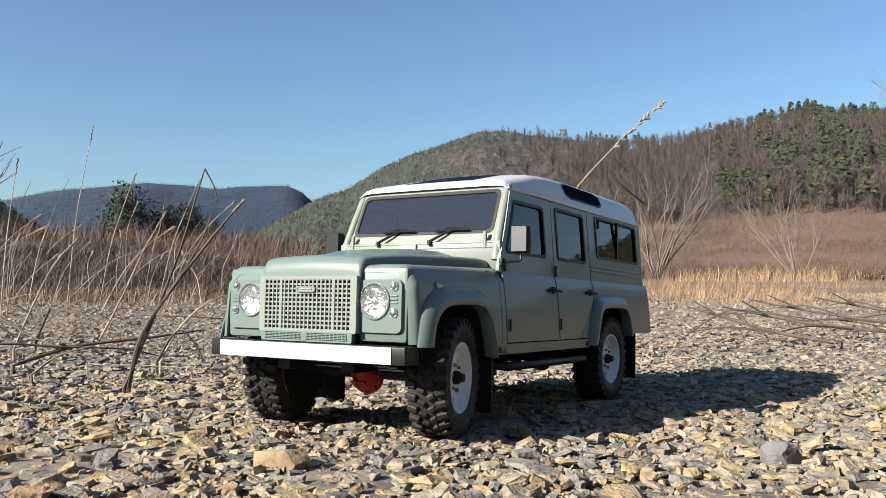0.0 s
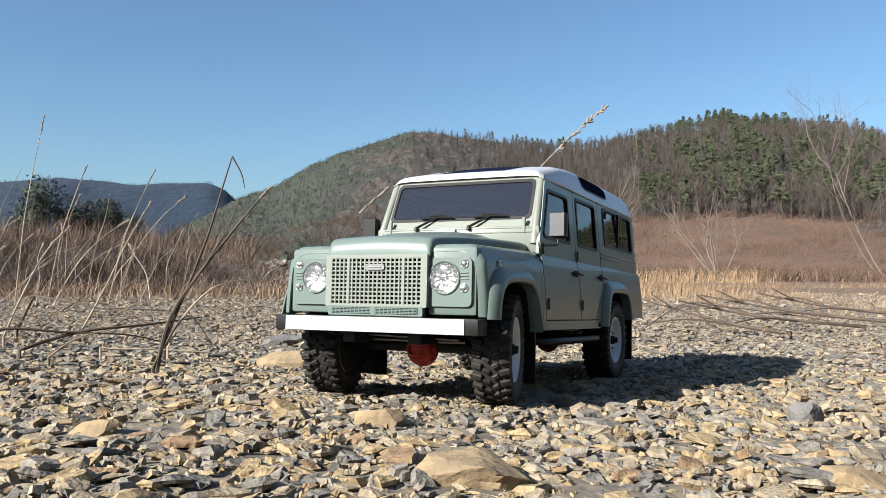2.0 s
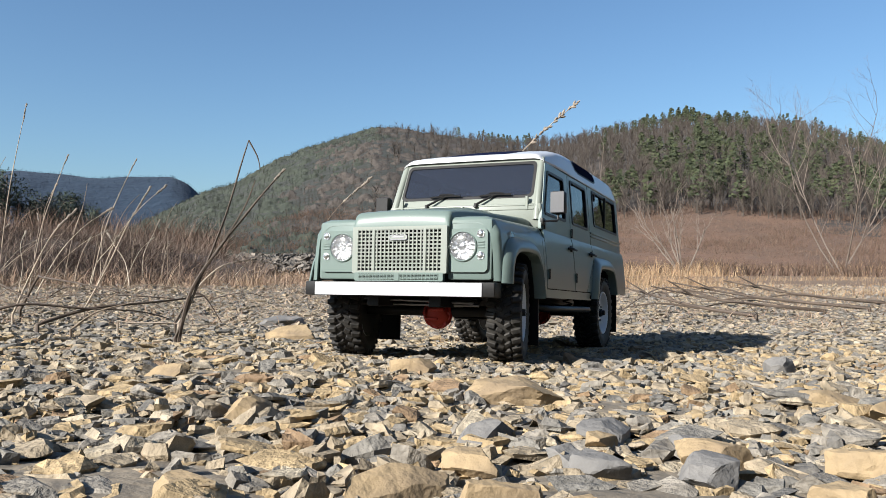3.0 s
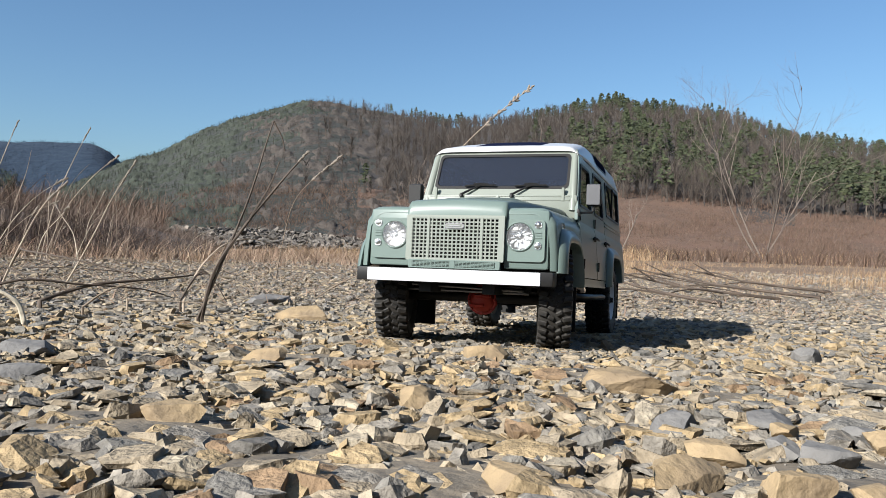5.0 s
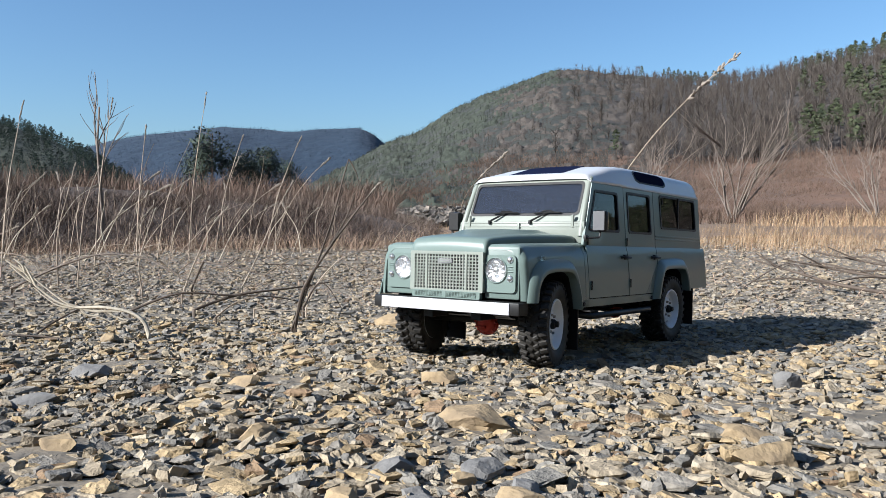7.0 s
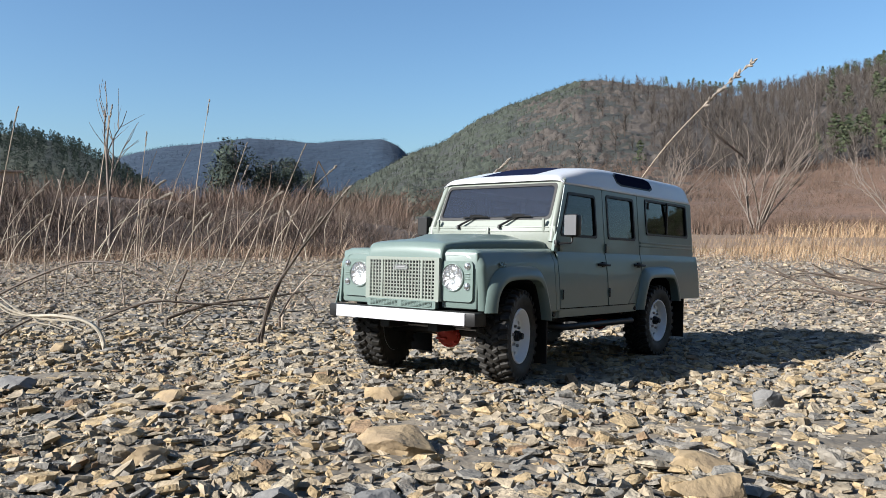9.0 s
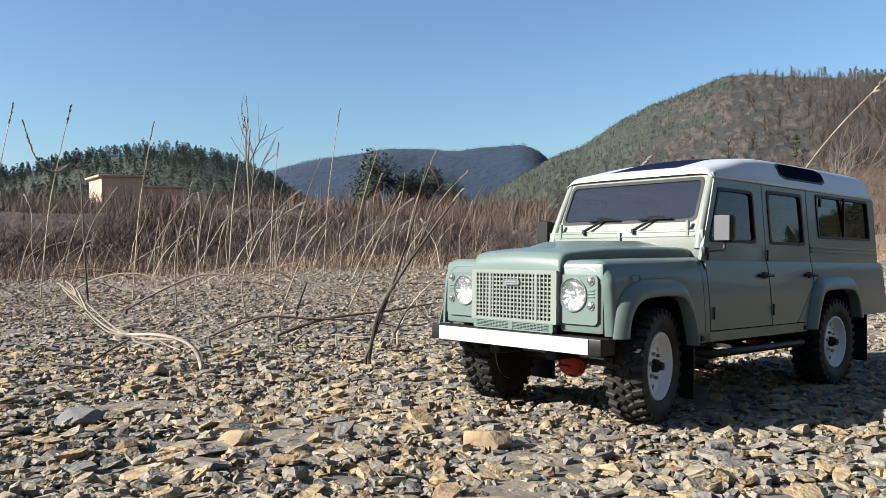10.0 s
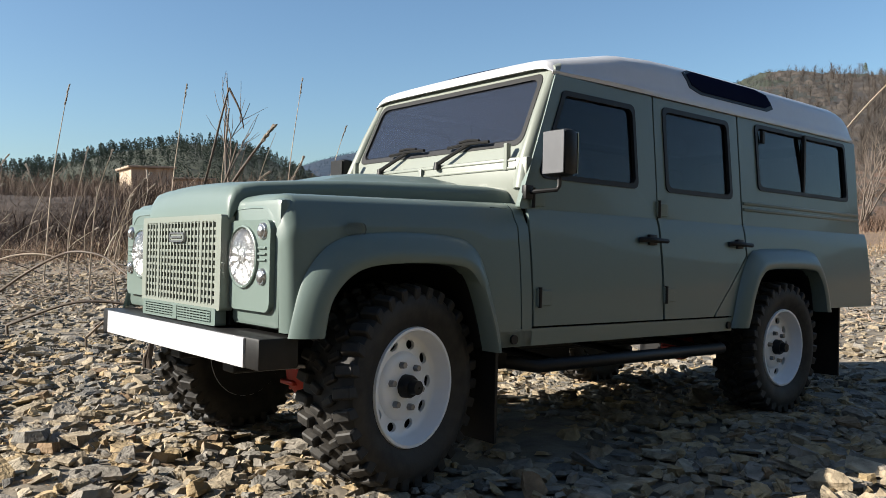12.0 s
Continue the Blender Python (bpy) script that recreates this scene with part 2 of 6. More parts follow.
def smooth_line(line, n=5):
    """Catmull-Rom through the points."""
    pts = [Vector((a, b, 0)) for a, b in line]
    out = []
    for i in range(len(pts) - 1):
        p0, p1, p2, p3 = pts[max(i - 1, 0)], pts[i], pts[i + 1], pts[min(i + 2, len(pts) - 1)]
        for k in range(n):
            t = k / n
            q = 0.5 * ((2 * p1) + (p2 - p0) * t + (2 * p0 - 5 * p1 + 4 * p2 - p3) * t * t + (3 * p1 - p0 - 3 * p2 + p3) * t ** 3)
            out.append((q.x, q.y))
    return out + [line[-1]]


def tread_block(half_y, half_z, low, high, taper):
    """A rubber lug, narrower at its top, with soft edges."""
    bm = bmesh.new()
    vs = add_box(bm, (low, -half_y, -half_z), (high, half_y, half_z))
    for v in vs:
        if v.co.x > 0:
            v.co.y *= taper
            v.co.z *= taper
    bmesh.ops.bevel(bm, geom=list(bm.edges), offset=0.0006, segments=1, affect="EDGES")
    me = bpy.data.meshes.new("tread_block")
    bm.to_mesh(me)
    bm.free()
    me.materials.append(RUBBER)
    return me


LUGS = 30
BLOCKS = (tread_block(0.0027, 0.0048, -0.0045, 0.0019, 0.84), tread_block(0.0021, 0.0034, -0.0030, 0.0018, 0.84))


def build_wheel(car, x, y, s, steer=0.0):
    """A wheel whose outer face looks along s * x, turned by steer degrees about its upright axis."""
    base = Matrix.Translation((x, y, 0.0588)) @ Matrix.Rotation(radians(steer), 4, "Z") @ Matrix.Rotation(radians(90) * s, 4, "Y")  # local z points out of the car
    seg = 60

    def spin(bm, profile, n=seg, close=True):
        rings = [[bm.verts.new(base @ Vector((r * math.cos(a * math.tau / n), r * math.sin(a * math.tau / n), h))) for a in range(n)] for r, h in profile]
        for u, v in zip(rings, rings[1:]):
            for q in range(n):
                bm.faces.new((u[q], u[(q + 1) % n], v[(q + 1) % n], v[q]))
        return rings

    bm = bmesh.new()
    spin(bm, [(0.0262, 0.0120), (0.0258, 0.0132), (0.0246, 0.0132), (0.0238, 0.0110), (0.0226, 0.0066), (0.0216, 0.0054)])
    spin(bm, [(0.0150, 0.0052), (0.0143, 0.0062), (0.0134, 0.0070), (0.0120, 0.0073), (0.0060, 0.0073), (0.0005, 0.0073)])
    for k in range(10):
        mid = (k + 0.5) * math.tau / 10
        half = math.tau / 20
        ring = [(0.0216, -half + 2 * half * q / 6) for q in range(7)] + [(r, half) for r in (0.0200, 0.0184, 0.0167)]
        ring += [(0.0150, half - 2 * half * q / 6) for q in range(7)] + [(r, -half) for r in (0.0167, 0.0184, 0.0200)]
        edge, hole, deep = [], [], []
        for r, a in ring:
            u, w = (r - 0.0183) / 0.0033, a / half
            d = math.hypot(u, w)
            hr, ha = 0.0183 + 0.0021 * u / d, 0.0029 * w / d / 0.0183
            edge.append(bm.verts.new(base @ Vector((r * math.cos(mid + a), r * math.sin(mid + a), 0.0054 if r > 0.016 else 0.0052))))
            hole.append(bm.verts.new(base @ Vector((hr * math.cos(mid + ha), hr * math.sin(mid + ha), 0.0050))))
            deep.append(bm.verts.new(base @ Vector((hr * math.cos(mid + ha), hr * math.sin(mid + ha), 0.0034))))
        for q in range(20):
            p = (q + 1) % 20
            bm.faces.new((edge[q], edge[p], hole[p], hole[q]))
            bm.faces.new((hole[q], hole[p], deep[p], deep[q]))
    bmesh.ops.remove_doubles(bm, verts=bm.verts, dist=0.00002)
    spin(bm, [(0.0262, 0.0120), (0.0262, -0.0125), (0.0250, -0.0125), (0.0225, 0.0030), (0.0222, 0.0058)])
    wheel = part("wheel", bm, RIM, car, "white steel rim with oval holes", smooth=40)
    # black discs added to keep the wheel's inside and rim holes dark
    bm = bmesh.new()
    spin(bm, [(0.0225, 0.0015), (0.001, 0.0015)], 24)
    spin(bm, [(0.0262, -0.0127), (0.001, -0.0127)], 24)
    part("wheel_dark_backing", bm, BLACK, wheel)
    bm = bmesh.new()
    spin(bm, [(0.0263, 0.0122), (0.0300, 0.0140), (0.0340, 0.0150), (0.0375, 0.0150), (0.0400, 0.0140), (0.0416, 0.0115), (0.0420, 0.006), (0.0420, -0.006), (0.0416, -0.0115), (0.0400, -0.0140), (0.0375, -0.0150), (0.0340, -0.0150), (0.0300, -0.0140), (0.0263, -0.0122)])
    places = []
    for k in range(LUGS):
        for side in (-1, 1):
            a = (k + (0.25 if side > 0 else -0.25)) * math.tau / LUGS
            places.append((0, base @ Matrix.Rotation(a, 4, "Z") @ Matrix.Translation((0.0424, 0, side * 0.0108)) @ Matrix.Rotation(radians(10 * side), 4, "X") @ Matrix.Rotation(radians(-12 * side), 4, "Y")))
            places.append((1, base @ Matrix.Rotation(a + math.tau / LUGS * 0.45, 4, "Z") @ Matrix.Translation((0.0424, 0, side * 0.0036)) @ Matrix.Rotation(radians(28 * side), 4, "X")))
    part("tyre", bm, RUBBER, wheel, "black rubber tyre with chunky tread", smooth=35)
    if y > 0.1:  # the rear wheels' lugs are joined
        bm = bmesh.new()
        for kind, m in places:
            copy = BLOCKS[kind].copy()
            copy.transform(m)
            bm.from_mesh(copy)
        tagged(part("tread", bm, RUBBER, wheel, smooth=35), kind="stuff")
    if y < 0.1:
        for kind, m in places:
            block = new("tread_block", BLOCKS[kind])
            block.parent = wheel
            block.matrix_basis = m
    bm = bmesh.new()
    spin(bm, [(0.0052, 0.0070), (0.0050, 0.0105), (0.0042, 0.0118), (0.0034, 0.0118), (0.0030, 0.0150), (0.0005, 0.0152)], 16)
    part("hub_nut", bm, BLACK, wheel, "black hub nut", smooth=40)
    for k in range(6):
        bm = bmesh.new()
        a = k * math.tau / 6 + 0.3
        m = base @ Matrix.Translation((0.0098 * math.cos(a), 0.0098 * math.sin(a), 0.0082))
        bmesh.ops.create_cone(bm, cap_ends=True, segments=6, radius1=0.0017, radius2=0.0014, depth=0.0030, matrix=m)
        part("wheel_nut", bm, STEEL, wheel)
    return wheel


def build_car():
    car = thing("model_off_road_car", "sage green model off-road wagon with white roof standing on gravel", "model car", CAR_POSE)
    gap = 0.0006
    for s in (1, -1):
        def face(u, v, d, s=s):
            return (s * (side_x(v) - d), u, v)

        # front wing
        bm = bmesh.new()
        mid = [((a[0] + b[0]) / 2, (a[1] + b[1]) / 2) for a, b in zip(FRONT_IN, FRONT_OUT)]
        mid[0] = (-0.054, 0.083)

        def wing_row(y, s=s, mid=mid):
            r = 0.007
            back = max(0.0, (-0.0535 - y) / r)
            ease = 1 - math.sqrt(max(0.0, 1 - back * back))
            zt = 0.1395 + 0.0035 * (y + 0.06) / 0.13 - ease * 0.006
            low = 0.0845 if y < -0.054 else arch(mid, y) if y < 0.0475 else 0.0735
            dx = ease * 0.0065
            row = [(s * 0.043, y, zt - 0.0005), (s * 0.060, y, zt), (s * (0.0765 - dx), y, zt - 0.0003), (s * (0.0805 - dx), y, zt - 0.0014), (s * (0.0838 - dx), y, zt - 0.0040), (s * (0.0858 - dx), y, zt - 0.0085)]
            z0 = zt - 0.0125
            for k in range(9):
                z = z0 + (low - z0) * k / 8
                row.append((s * (side_x(z) - dx), y, z))
            return row

        add_grid(bm, [wing_row(y) for y in list(np.linspace(-0.0605, -0.0535, 6)) + list(np.linspace(-0.0525, 0.044, 26)) + list(np.linspace(0.0465, 0.0652, 5))])
        thicken(bm, 0.0014)
        pillar = bmesh.new()
        add_grid(pillar, [wing_row(y) for y in (0.0660, 0.0690, 0.0728)])
        thicken(pillar, 0.0014)
        part("hinge_pillar", pillar, GREEN, car, smooth=40)
        wing = part("front_wing", bm, GREEN, car, smooth=40)
        bm = bmesh.new()
        plate(bm, rounded(-0.0333, 0.1235, -0.0240, 0.1285, 0.002, 3), lambda u, v, d, s=s: (s * (side_x(v) + 0.0016 - d), u, v), 0.003)
        part("side_repeater_lamp", bm, LENS, wing, "small clear side lamp", smooth=40)

        # wheel arch flares
        for line_in, line_out, nm in ((FRONT_IN, FRONT_OUT, "front"), (REAR_IN, REAR_OUT, "rear")):
            bm = bmesh.new()
            a, b = smooth_line(line_in), smooth_line(line_out)
            rows = []
            for (u0, v0), (u1, v1) in zip(a, b):
                row = []
                for k, o in ((0.0, -0.004), (0.0, 0.0062), (0.12, 0.0072), (0.45, 0.0066), (0.75, 0.0040), (0.93, 0.0022), (1.0, 0.0004)):
                    u, v = u0 + (u1 - u0) * k, v0 + (v1 - v0) * k
                    row.append((s * (side_x(v) + o), u, v))
                rows.append(row)
            add_grid(bm, rows)
            thicken(bm, 0.0012)
            part("wheel_arch_flare", bm, GREEN, car, smooth=50)
            # dark liner inside the arch
            bm = bmesh.new()
            add_grid(bm, [[(s * 0.050, u, v + 0.002), (s * 0.088, u, v + 0.0015)] for u, v in a])
            thicken(bm, 0.001)
            part("arch_liner", bm, BLACK, car)

        # sill strip with its bolts
        bm = bmesh.new()
        columns(bm, s, np.linspace(0.0475, 0.252, 24), lambda y: 0.0732, lambda y: 0.0815, 3)
        sill = part("sill", bm, GREEN, car, smooth=40)
        for yb in (0.0605, 0.2475):
            bm = bmesh.new()
            bmesh.ops.create_cone(bm, cap_ends=True, segments=14, radius1=0.0024, radius2=0.0022, depth=0.0016, matrix=Matrix.Translation((s * (side_x(0.077) + 0.0004), yb, 0.0768)) @ Matrix.Rotation(radians(90), 4, "Y"))
            part("sill_bolt", bm, BLACK, sill)

        # front door
        bm = bmesh.new()
        columns(bm, s, np.linspace(0.0735 + gap, 0.1795, 12), lambda y: 0.0825, lambda y: 0.1402, 11)
        b2 = bmesh.new()
        outer = rounded(0.0690, 0.1400, 0.1810, 0.2113, 0.0015, 4, tl=0.0295)
        win1 = rounded(0.0845, 0.1565, 0.1630, 0.2030, 0.004, 4, tl=0.0180)
        frame_panel(b2, outer, win1, face, 0.003)
        me = bpy.data.meshes.new("tmp")
        b2.to_mesh(me)
        bm.from_mesh(me)
        b2.free()
        door = part("door", bm, GREEN, car, smooth=35)
        doors = [(door, win1, 0.0735, 0.172, 0.079)]

        # rear door, its lower rear corner cut for the arch
        def low2(y):
            return 0.0825 if y < 0.231 else 0.0825 + (y - 0.231) * (0.0385 / 0.0415)

        bm = bmesh.new()
        columns(bm, s, list(np.linspace(0.1815, 0.231, 8)) + list(np.linspace(0.234, 0.2718, 9)), low2, lambda y: 0.1402, 11)
        b2 = bmesh.new()
        win2 = rounded(0.1905, 0.1565, 0.2610, 0.2060, 0.004, 4)
        frame_panel(b2, rounded(0.1822, 0.1400, 0.2722, 0.2113, 0.0015, 4), win2, face, 0.003)
        me2 = bpy.data.meshes.new("tmp")
        b2.to_mesh(me2)
        bm.from_mesh(me2)
        b2.free()
        door2 = part("door", bm, GREEN, car, smooth=35)
        doors.append((door2, win2, 0.1815, 0.264, 0.183))
        for d, win, y0, yh, yk in doors:
            bm = bmesh.new()
            frame_panel(bm, scaled(win, 0.0006), scaled(win, -0.0022), lambda u, v, d, s=s: (s * (side_x(v) + 0.0008 - d), u, v), 0.003)
            part("window_seal", bm, BLACK, d, "black rubber window seal")
            bm = bmesh.new()
            plate(bm, scaled(win, -0.001), lambda u, v, d, s=s: (s * (side_x(v) - 0.0012 - d), u, v), 0.0007)
            part("window_pane", bm, SIDE_GLASS, d, "dark tinted window glass")
            bm = bmesh.new()
            xh = side_x(0.1275)
            add_tube(bm, [(s * (xh + 0.0005), yh - 0.012, 0.1272), (s * (xh + 0.0034), yh - 0.009, 0.1276), (s * (xh + 0.0038), yh + 0.002, 0.1272), (s * (xh + 0.0036), yh + 0.0105, 0.1270)], 0.0016, 8, 0.0013)
            add_box(bm, (s * (xh - 0.001), yh - 0.0035, 0.1245), (s * (xh + 0.0018), yh + 0.0035, 0.1305), 0.0006)
            part("door_handle", bm, BLACK, d, "black door handle", smooth=40)
            for zk in (0.1455, 0.0965):
                bm = bmesh.new()
                xk = side_x(zk)
                add_box(bm, (s * (xk - 0.001), yk - 0.003, zk - 0.0045), (s * (xk + 0.0012), yk - 0.0005, zk + 0.0045), 0.0004)
                add_box(bm, (s * (xk - 0.001), yk - 0.0005, zk - 0.004), (s * (xk + 0.0011), yk + 0.007, zk + 0.0035), 0.0003)
                part("hinge", bm, GREEN, d)
                bm = bmesh.new()
                bmesh.ops.create_cone(bm, cap_ends=True, segments=8, radius1=0.0010, radius2=0.0010, depth=0.0100, matrix=Matrix.Translation((s * (xk + 0.0013), yk - 0.0016, zk)))
                part("hinge_pin", bm, BLACK, d)

        # rear quarter: lower panel behind the door, upper panel with the long window
        mid = [((a[0] + b[0]) / 2, (a[1] + b[1]) / 2) for a, b in zip(REAR_IN, REAR_OUT)]

        def low3(y):
            return 0.0825 if y < 0.2565 else arch(mid, y) if y < 0.373 else 0.0842

        def top3(y):
            return low2(y) - 0.0012 if y < 0.273 else 0.1402

        bm = bmesh.new()
        columns(bm, s, list(np.linspace(0.2335, 0.2565, 5)) + list(np.linspace(0.2580, 0.2725, 6)), low3, lambda y: max(top3(y), low3(y) + 0.0003), 8)
        part("quarter_panel", bm, GREEN, car, smooth=40)
        bm = bmesh.new()
        columns(bm, s, list(np.linspace(0.2735, 0.373, 26)) + list(np.linspace(0.3745, 0.4495, 8)) + [0.4520, 0.4535], low3, lambda y: 0.1402, 10)
        part("quarter_panel", bm, GREEN, car, smooth=40)
        bm = bmesh.new()
        win3 = rounded(0.2945, 0.1648, 0.4260, 0.2085, 0.004, 4)
        frame_panel(bm, rounded(0.2738, 0.1400, 0.4435, 0.2120, 0.002, 4), win3, face, 0.003)
        for zr in (0.1505, 0.1545):
            add_box(bm, (s * (side_x(zr) - 0.001), 0.2745, zr - 0.0011), (s * (side_x(zr) + 0.0010), 0.4430, zr + 0.0011), 0.0005)
        upper = part("rear_side_panel", bm, GREEN, car, smooth=35)
        bm = bmesh.new()
        frame_panel(bm, scaled(win3, 0.0006), scaled(win3, -0.0020), lambda u, v, d, s=s: (s * (side_x(v) + 0.0010 - d), u, v), 0.003)
        add_box(bm, (s * (side_x(0.186) - 0.0012), 0.3585, 0.1655), (s * (side_x(0.186) + 0.0012), 0.3610, 0.2080))
        part("window_seal", bm, BLACK, upper, "black rubber window seal")
        for y0, y1 in ((0.2955, 0.3590), (0.3605, 0.4250)):
            bm = bmesh.new()
            plate(bm, rounded(y0, 0.1658, y1, 0.2075, 0.003, 4), lambda u, v, d, s=s: (s * (side_x(v) - 0.0012 - d), u, v), 0.0007)
            part("window_pane", bm, SIDE_GLASS, upper, "dark tinted sliding window glass")
        bm = bmesh.new()
        add_box(bm, (s * (side_x(0.2) - 0.0005), 0.3010, 0.1965), (s * (side_x(0.2) + 0.0022), 0.3040, 0.2050), 0.0006)
        part("window_latch", bm, BLACK, upper)

        # door mirror on its bracket
        bm = bmesh.new()
        mx = 0.0995 if s > 0 else -0.0945
        add_box(bm, (mx - 0.0078, 0.0775, 0.1555), (mx + 0.0078, 0.0875, 0.1785), 0.0032)
        mirror = part("door_mirror", bm, BLACK, car, "black wing mirror on a bent arm", smooth=40)
        bm = bmesh.new()
        add_box(bm, (mx - 0.0068, 0.0873, 0.1570), (mx + 0.0068, 0.0879, 0.1772), 0.0002)
        part("mirror_glass", bm, MIRROR, mirror)
        # the left back's grey is painted sunlight; the right back stays black
        bm = bmesh.new()
        add_box(bm, (mx - 0.0068, 0.0771, 0.1568), (mx + 0.0068, 0.0777, 0.1774), 0.0002)
        part("mirror_shell_back", bm, SHELL if s > 0 else BLACK, mirror, "mirror back with caught sunlight put into its grey" if s > 0 else "")
        bm = bmesh.new()
        add_tube(bm, [(s * 0.0850, 0.0745, 0.1480), (s * 0.0925, 0.0765, 0.1485), (s * 0.0985, 0.0815, 0.1492), (s * 0.0992, 0.0825, 0.1510), (s * 0.0992, 0.0825, 0.1570)], 0.0011, 8)
        add_box(bm, (s * 0.0842, 0.0715, 0.1445), (s * 0.0875, 0.0770, 0.1515), 0.0006)
        part("mirror_arm", bm, BLACK, mirror, smooth=40)

        # windscreen pillar between screen frame and door
        bm = bmesh.new()
        add_tube(bm, [(s * 0.0790, 0.0770, 0.150), (s * 0.0790, 0.0795, 0.1650), (s * 0.0775, 0.0905, 0.1900), (s * 0.0760, 0.1020, 0.2130)], 0.0045, 8, 0.0035)
        part("screen_pillar", bm, CREAM, car, smooth=60)

    # dark inner tub behind the panels and the cabin's floor
    bm = bmesh.new()
    add_box(bm, (-0.083, 0.052, 0.078), (0.083, 0.250, 0.1395))
    add_box(bm, (-0.083, 0.385, 0.088), (0.083, 0.449, 0.1395))
    add_box(bm, (-0.050, -0.050, 0.086), (0.050, 0.449, 0.1340))
    part("inner_tub", bm, SEAM, car)
    # seats and dashboard behind the glass
    for sx in (-0.036, 0.036):
        for sy in (0.150, 0.240):
            bm = bmesh.new()
            add_box(bm, (sx - 0.020, sy, 0.138), (sx + 0.020, sy + 0.012, 0.176), 0.004)
            add_box(bm, (sx - 0.011, sy + 0.002, 0.178), (sx + 0.011, sy + 0.010, 0.192), 0.003)
            part("seat_back", bm, SEAT, car)
    bm = bmesh.new()
    add_box(bm, (-0.076, 0.083, 0.138), (0.076, 0.103, 0.160), 0.004)
    bmesh.ops.create_cone(bm, cap_ends=True, segments=20, radius1=0.014, radius2=0.014, depth=0.002, matrix=Matrix.Translation((0.036, 0.112, 0.163)) @ Matrix.Rotation(radians(65), 4, "X"))
    part("dashboard", bm, BLACK, car)

    # bonnet with its raised middle
    bm = bmesh.new()
    rows = []
    for k_row, (y, h, w) in enumerate([(-0.0640, 0.1290, 0.0455), (-0.0640, 0.1325, 0.0460), (-0.0630, 0.1358, 0.0462), (-0.0605, 0.1385, 0.0465), (-0.0570, 0.1402, 0.0468), (-0.0500, 0.1416, 0.0475), (-0.030, 0.1440, 0.0505), (-0.010, 0.1458, 0.0545), (0.010, 0.1470, 0.0585), (0.030, 0.1480, 0.0630), (0.050, 0.1488, 0.0680), (0.066, 0.1492, 0.0715), (0.0745, 0.1485, 0.0730), (0.0765, 0.1460, 0.0732)]):
        row = []
        h += min(1.0, k_row / 3) * (0.0048 - 0.0030 * (y + 0.064) / 0.14)
        for side in (-1, 1):
            half = [(1.0, -0.0100), (1.0, -0.0050), (0.985, -0.0022), (0.955, -0.0006), (0.90, 0.0), (0.80, 0.0003), (0.68, 0.0005), (0.62, 0.0007), (0.56, 0.0009), (0.50, 0.0010), (0.25, 0.0014)]
            pts = []
            for f, dz in half:
                k = min(1.0, max(0.0, (y + 0.012) / 0.022)) * min(1.0, max(0.0, (0.072 - y) / 0.012))
                bulge = 0.0042 * k * min(1.0, max(0.0, (0.70 - f) / 0.14))
                zz = h + dz + bulge
                if y <= -0.0639:
                    zz = max(zz, 0.1290)
                pts.append((side * f * w, y, max(zz, 0.1288 + 0.0001 * f)))
            row += pts if side < 0 else [(0, y, pts[-1][2] + 0.0002)] + pts[::-1]
        rows.append(row)
    add_grid(bm, rows)
    thicken(bm, 0.0014)
    part("bonnet", bm, GREEN, car, "sage green bonnet with raised centre", smooth=45)

    # front panel, headlamp panels, grille
    bm = bmesh.new()
    add_box(bm, (-0.0838, -0.0602, 0.0850), (0.0838, -0.0530, 0.1372), 0.0028)
    part("front_panel", bm, GREEN, car, smooth=40)
    # near-black plate stands in for the shade in the grille's hollow
    bm = bmesh.new()
    add_box(bm, (-0.0445, -0.0612, 0.0842), (0.0445, -0.0590, 0.1300), 0.0002)
    part("grille_dark_plate", bm, SEAM, car)
    bm = bmesh.new()

    def front(u, v, d):
        return (u, -0.0668 + d, v)

    frame_panel(bm, rounded(-0.0455, 0.0905, 0.0455, 0.1312, 0.001, 2), rounded(-0.0405, 0.0925, 0.0405, 0.1285, 0.0006, 2), front, 0.006)
    nx, nz = 21, 11
    for k in range(nx + 1):
        x = -0.0405 + 0.081 * k / nx
        w = 0.00062
        add_box(bm, (x - w, -0.0667, 0.0922), (x + w, -0.0659, 0.1290))
    for k in range(nz + 1):
        z = 0.0925 + 0.036 * k / nz
        add_box(bm, (-0.0407, -0.0664, z - 0.00060), (0.0407, -0.0657, z + 0.00060))
    for x in (-0.0248, 0.0248):
        add_box(bm, (x - 0.0013, -0.0668, 0.0925), (x + 0.0013, -0.0650, 0.1285), 0.0002)
    grille = part("grille", bm, GRILLE, car, "pale sage grille of small square holes")
    bm = bmesh.new()
    frame_panel(bm, rounded(-0.0088, 0.1193, 0.0088, 0.1238, 0.0021, 4), rounded(-0.0078, 0.1201, 0.0078, 0.1230, 0.0014, 4), lambda u, v, d: (u, -0.0680 + d, v), 0.002)
    part("badge_rim", bm, STEEL, grille, "plain oval metal badge")
    bm = bmesh.new()
    plate(bm, rounded(-0.0080, 0.1200, 0.0080, 0.1231, 0.0015, 4), lambda u, v, d: (u, -0.0676 + d, v), 0.001)
    part("badge_field", bm, GRILLE, grille)
    bm = bmesh.new()
    add_box(bm, (-0.0058, -0.0681, 0.1209), (0.0058, -0.0674, 0.1222), 0.0002)
    part("badge_bar", bm, STEEL, grille)
    # lower grille with two slatted vents
    bm = bmesh.new()
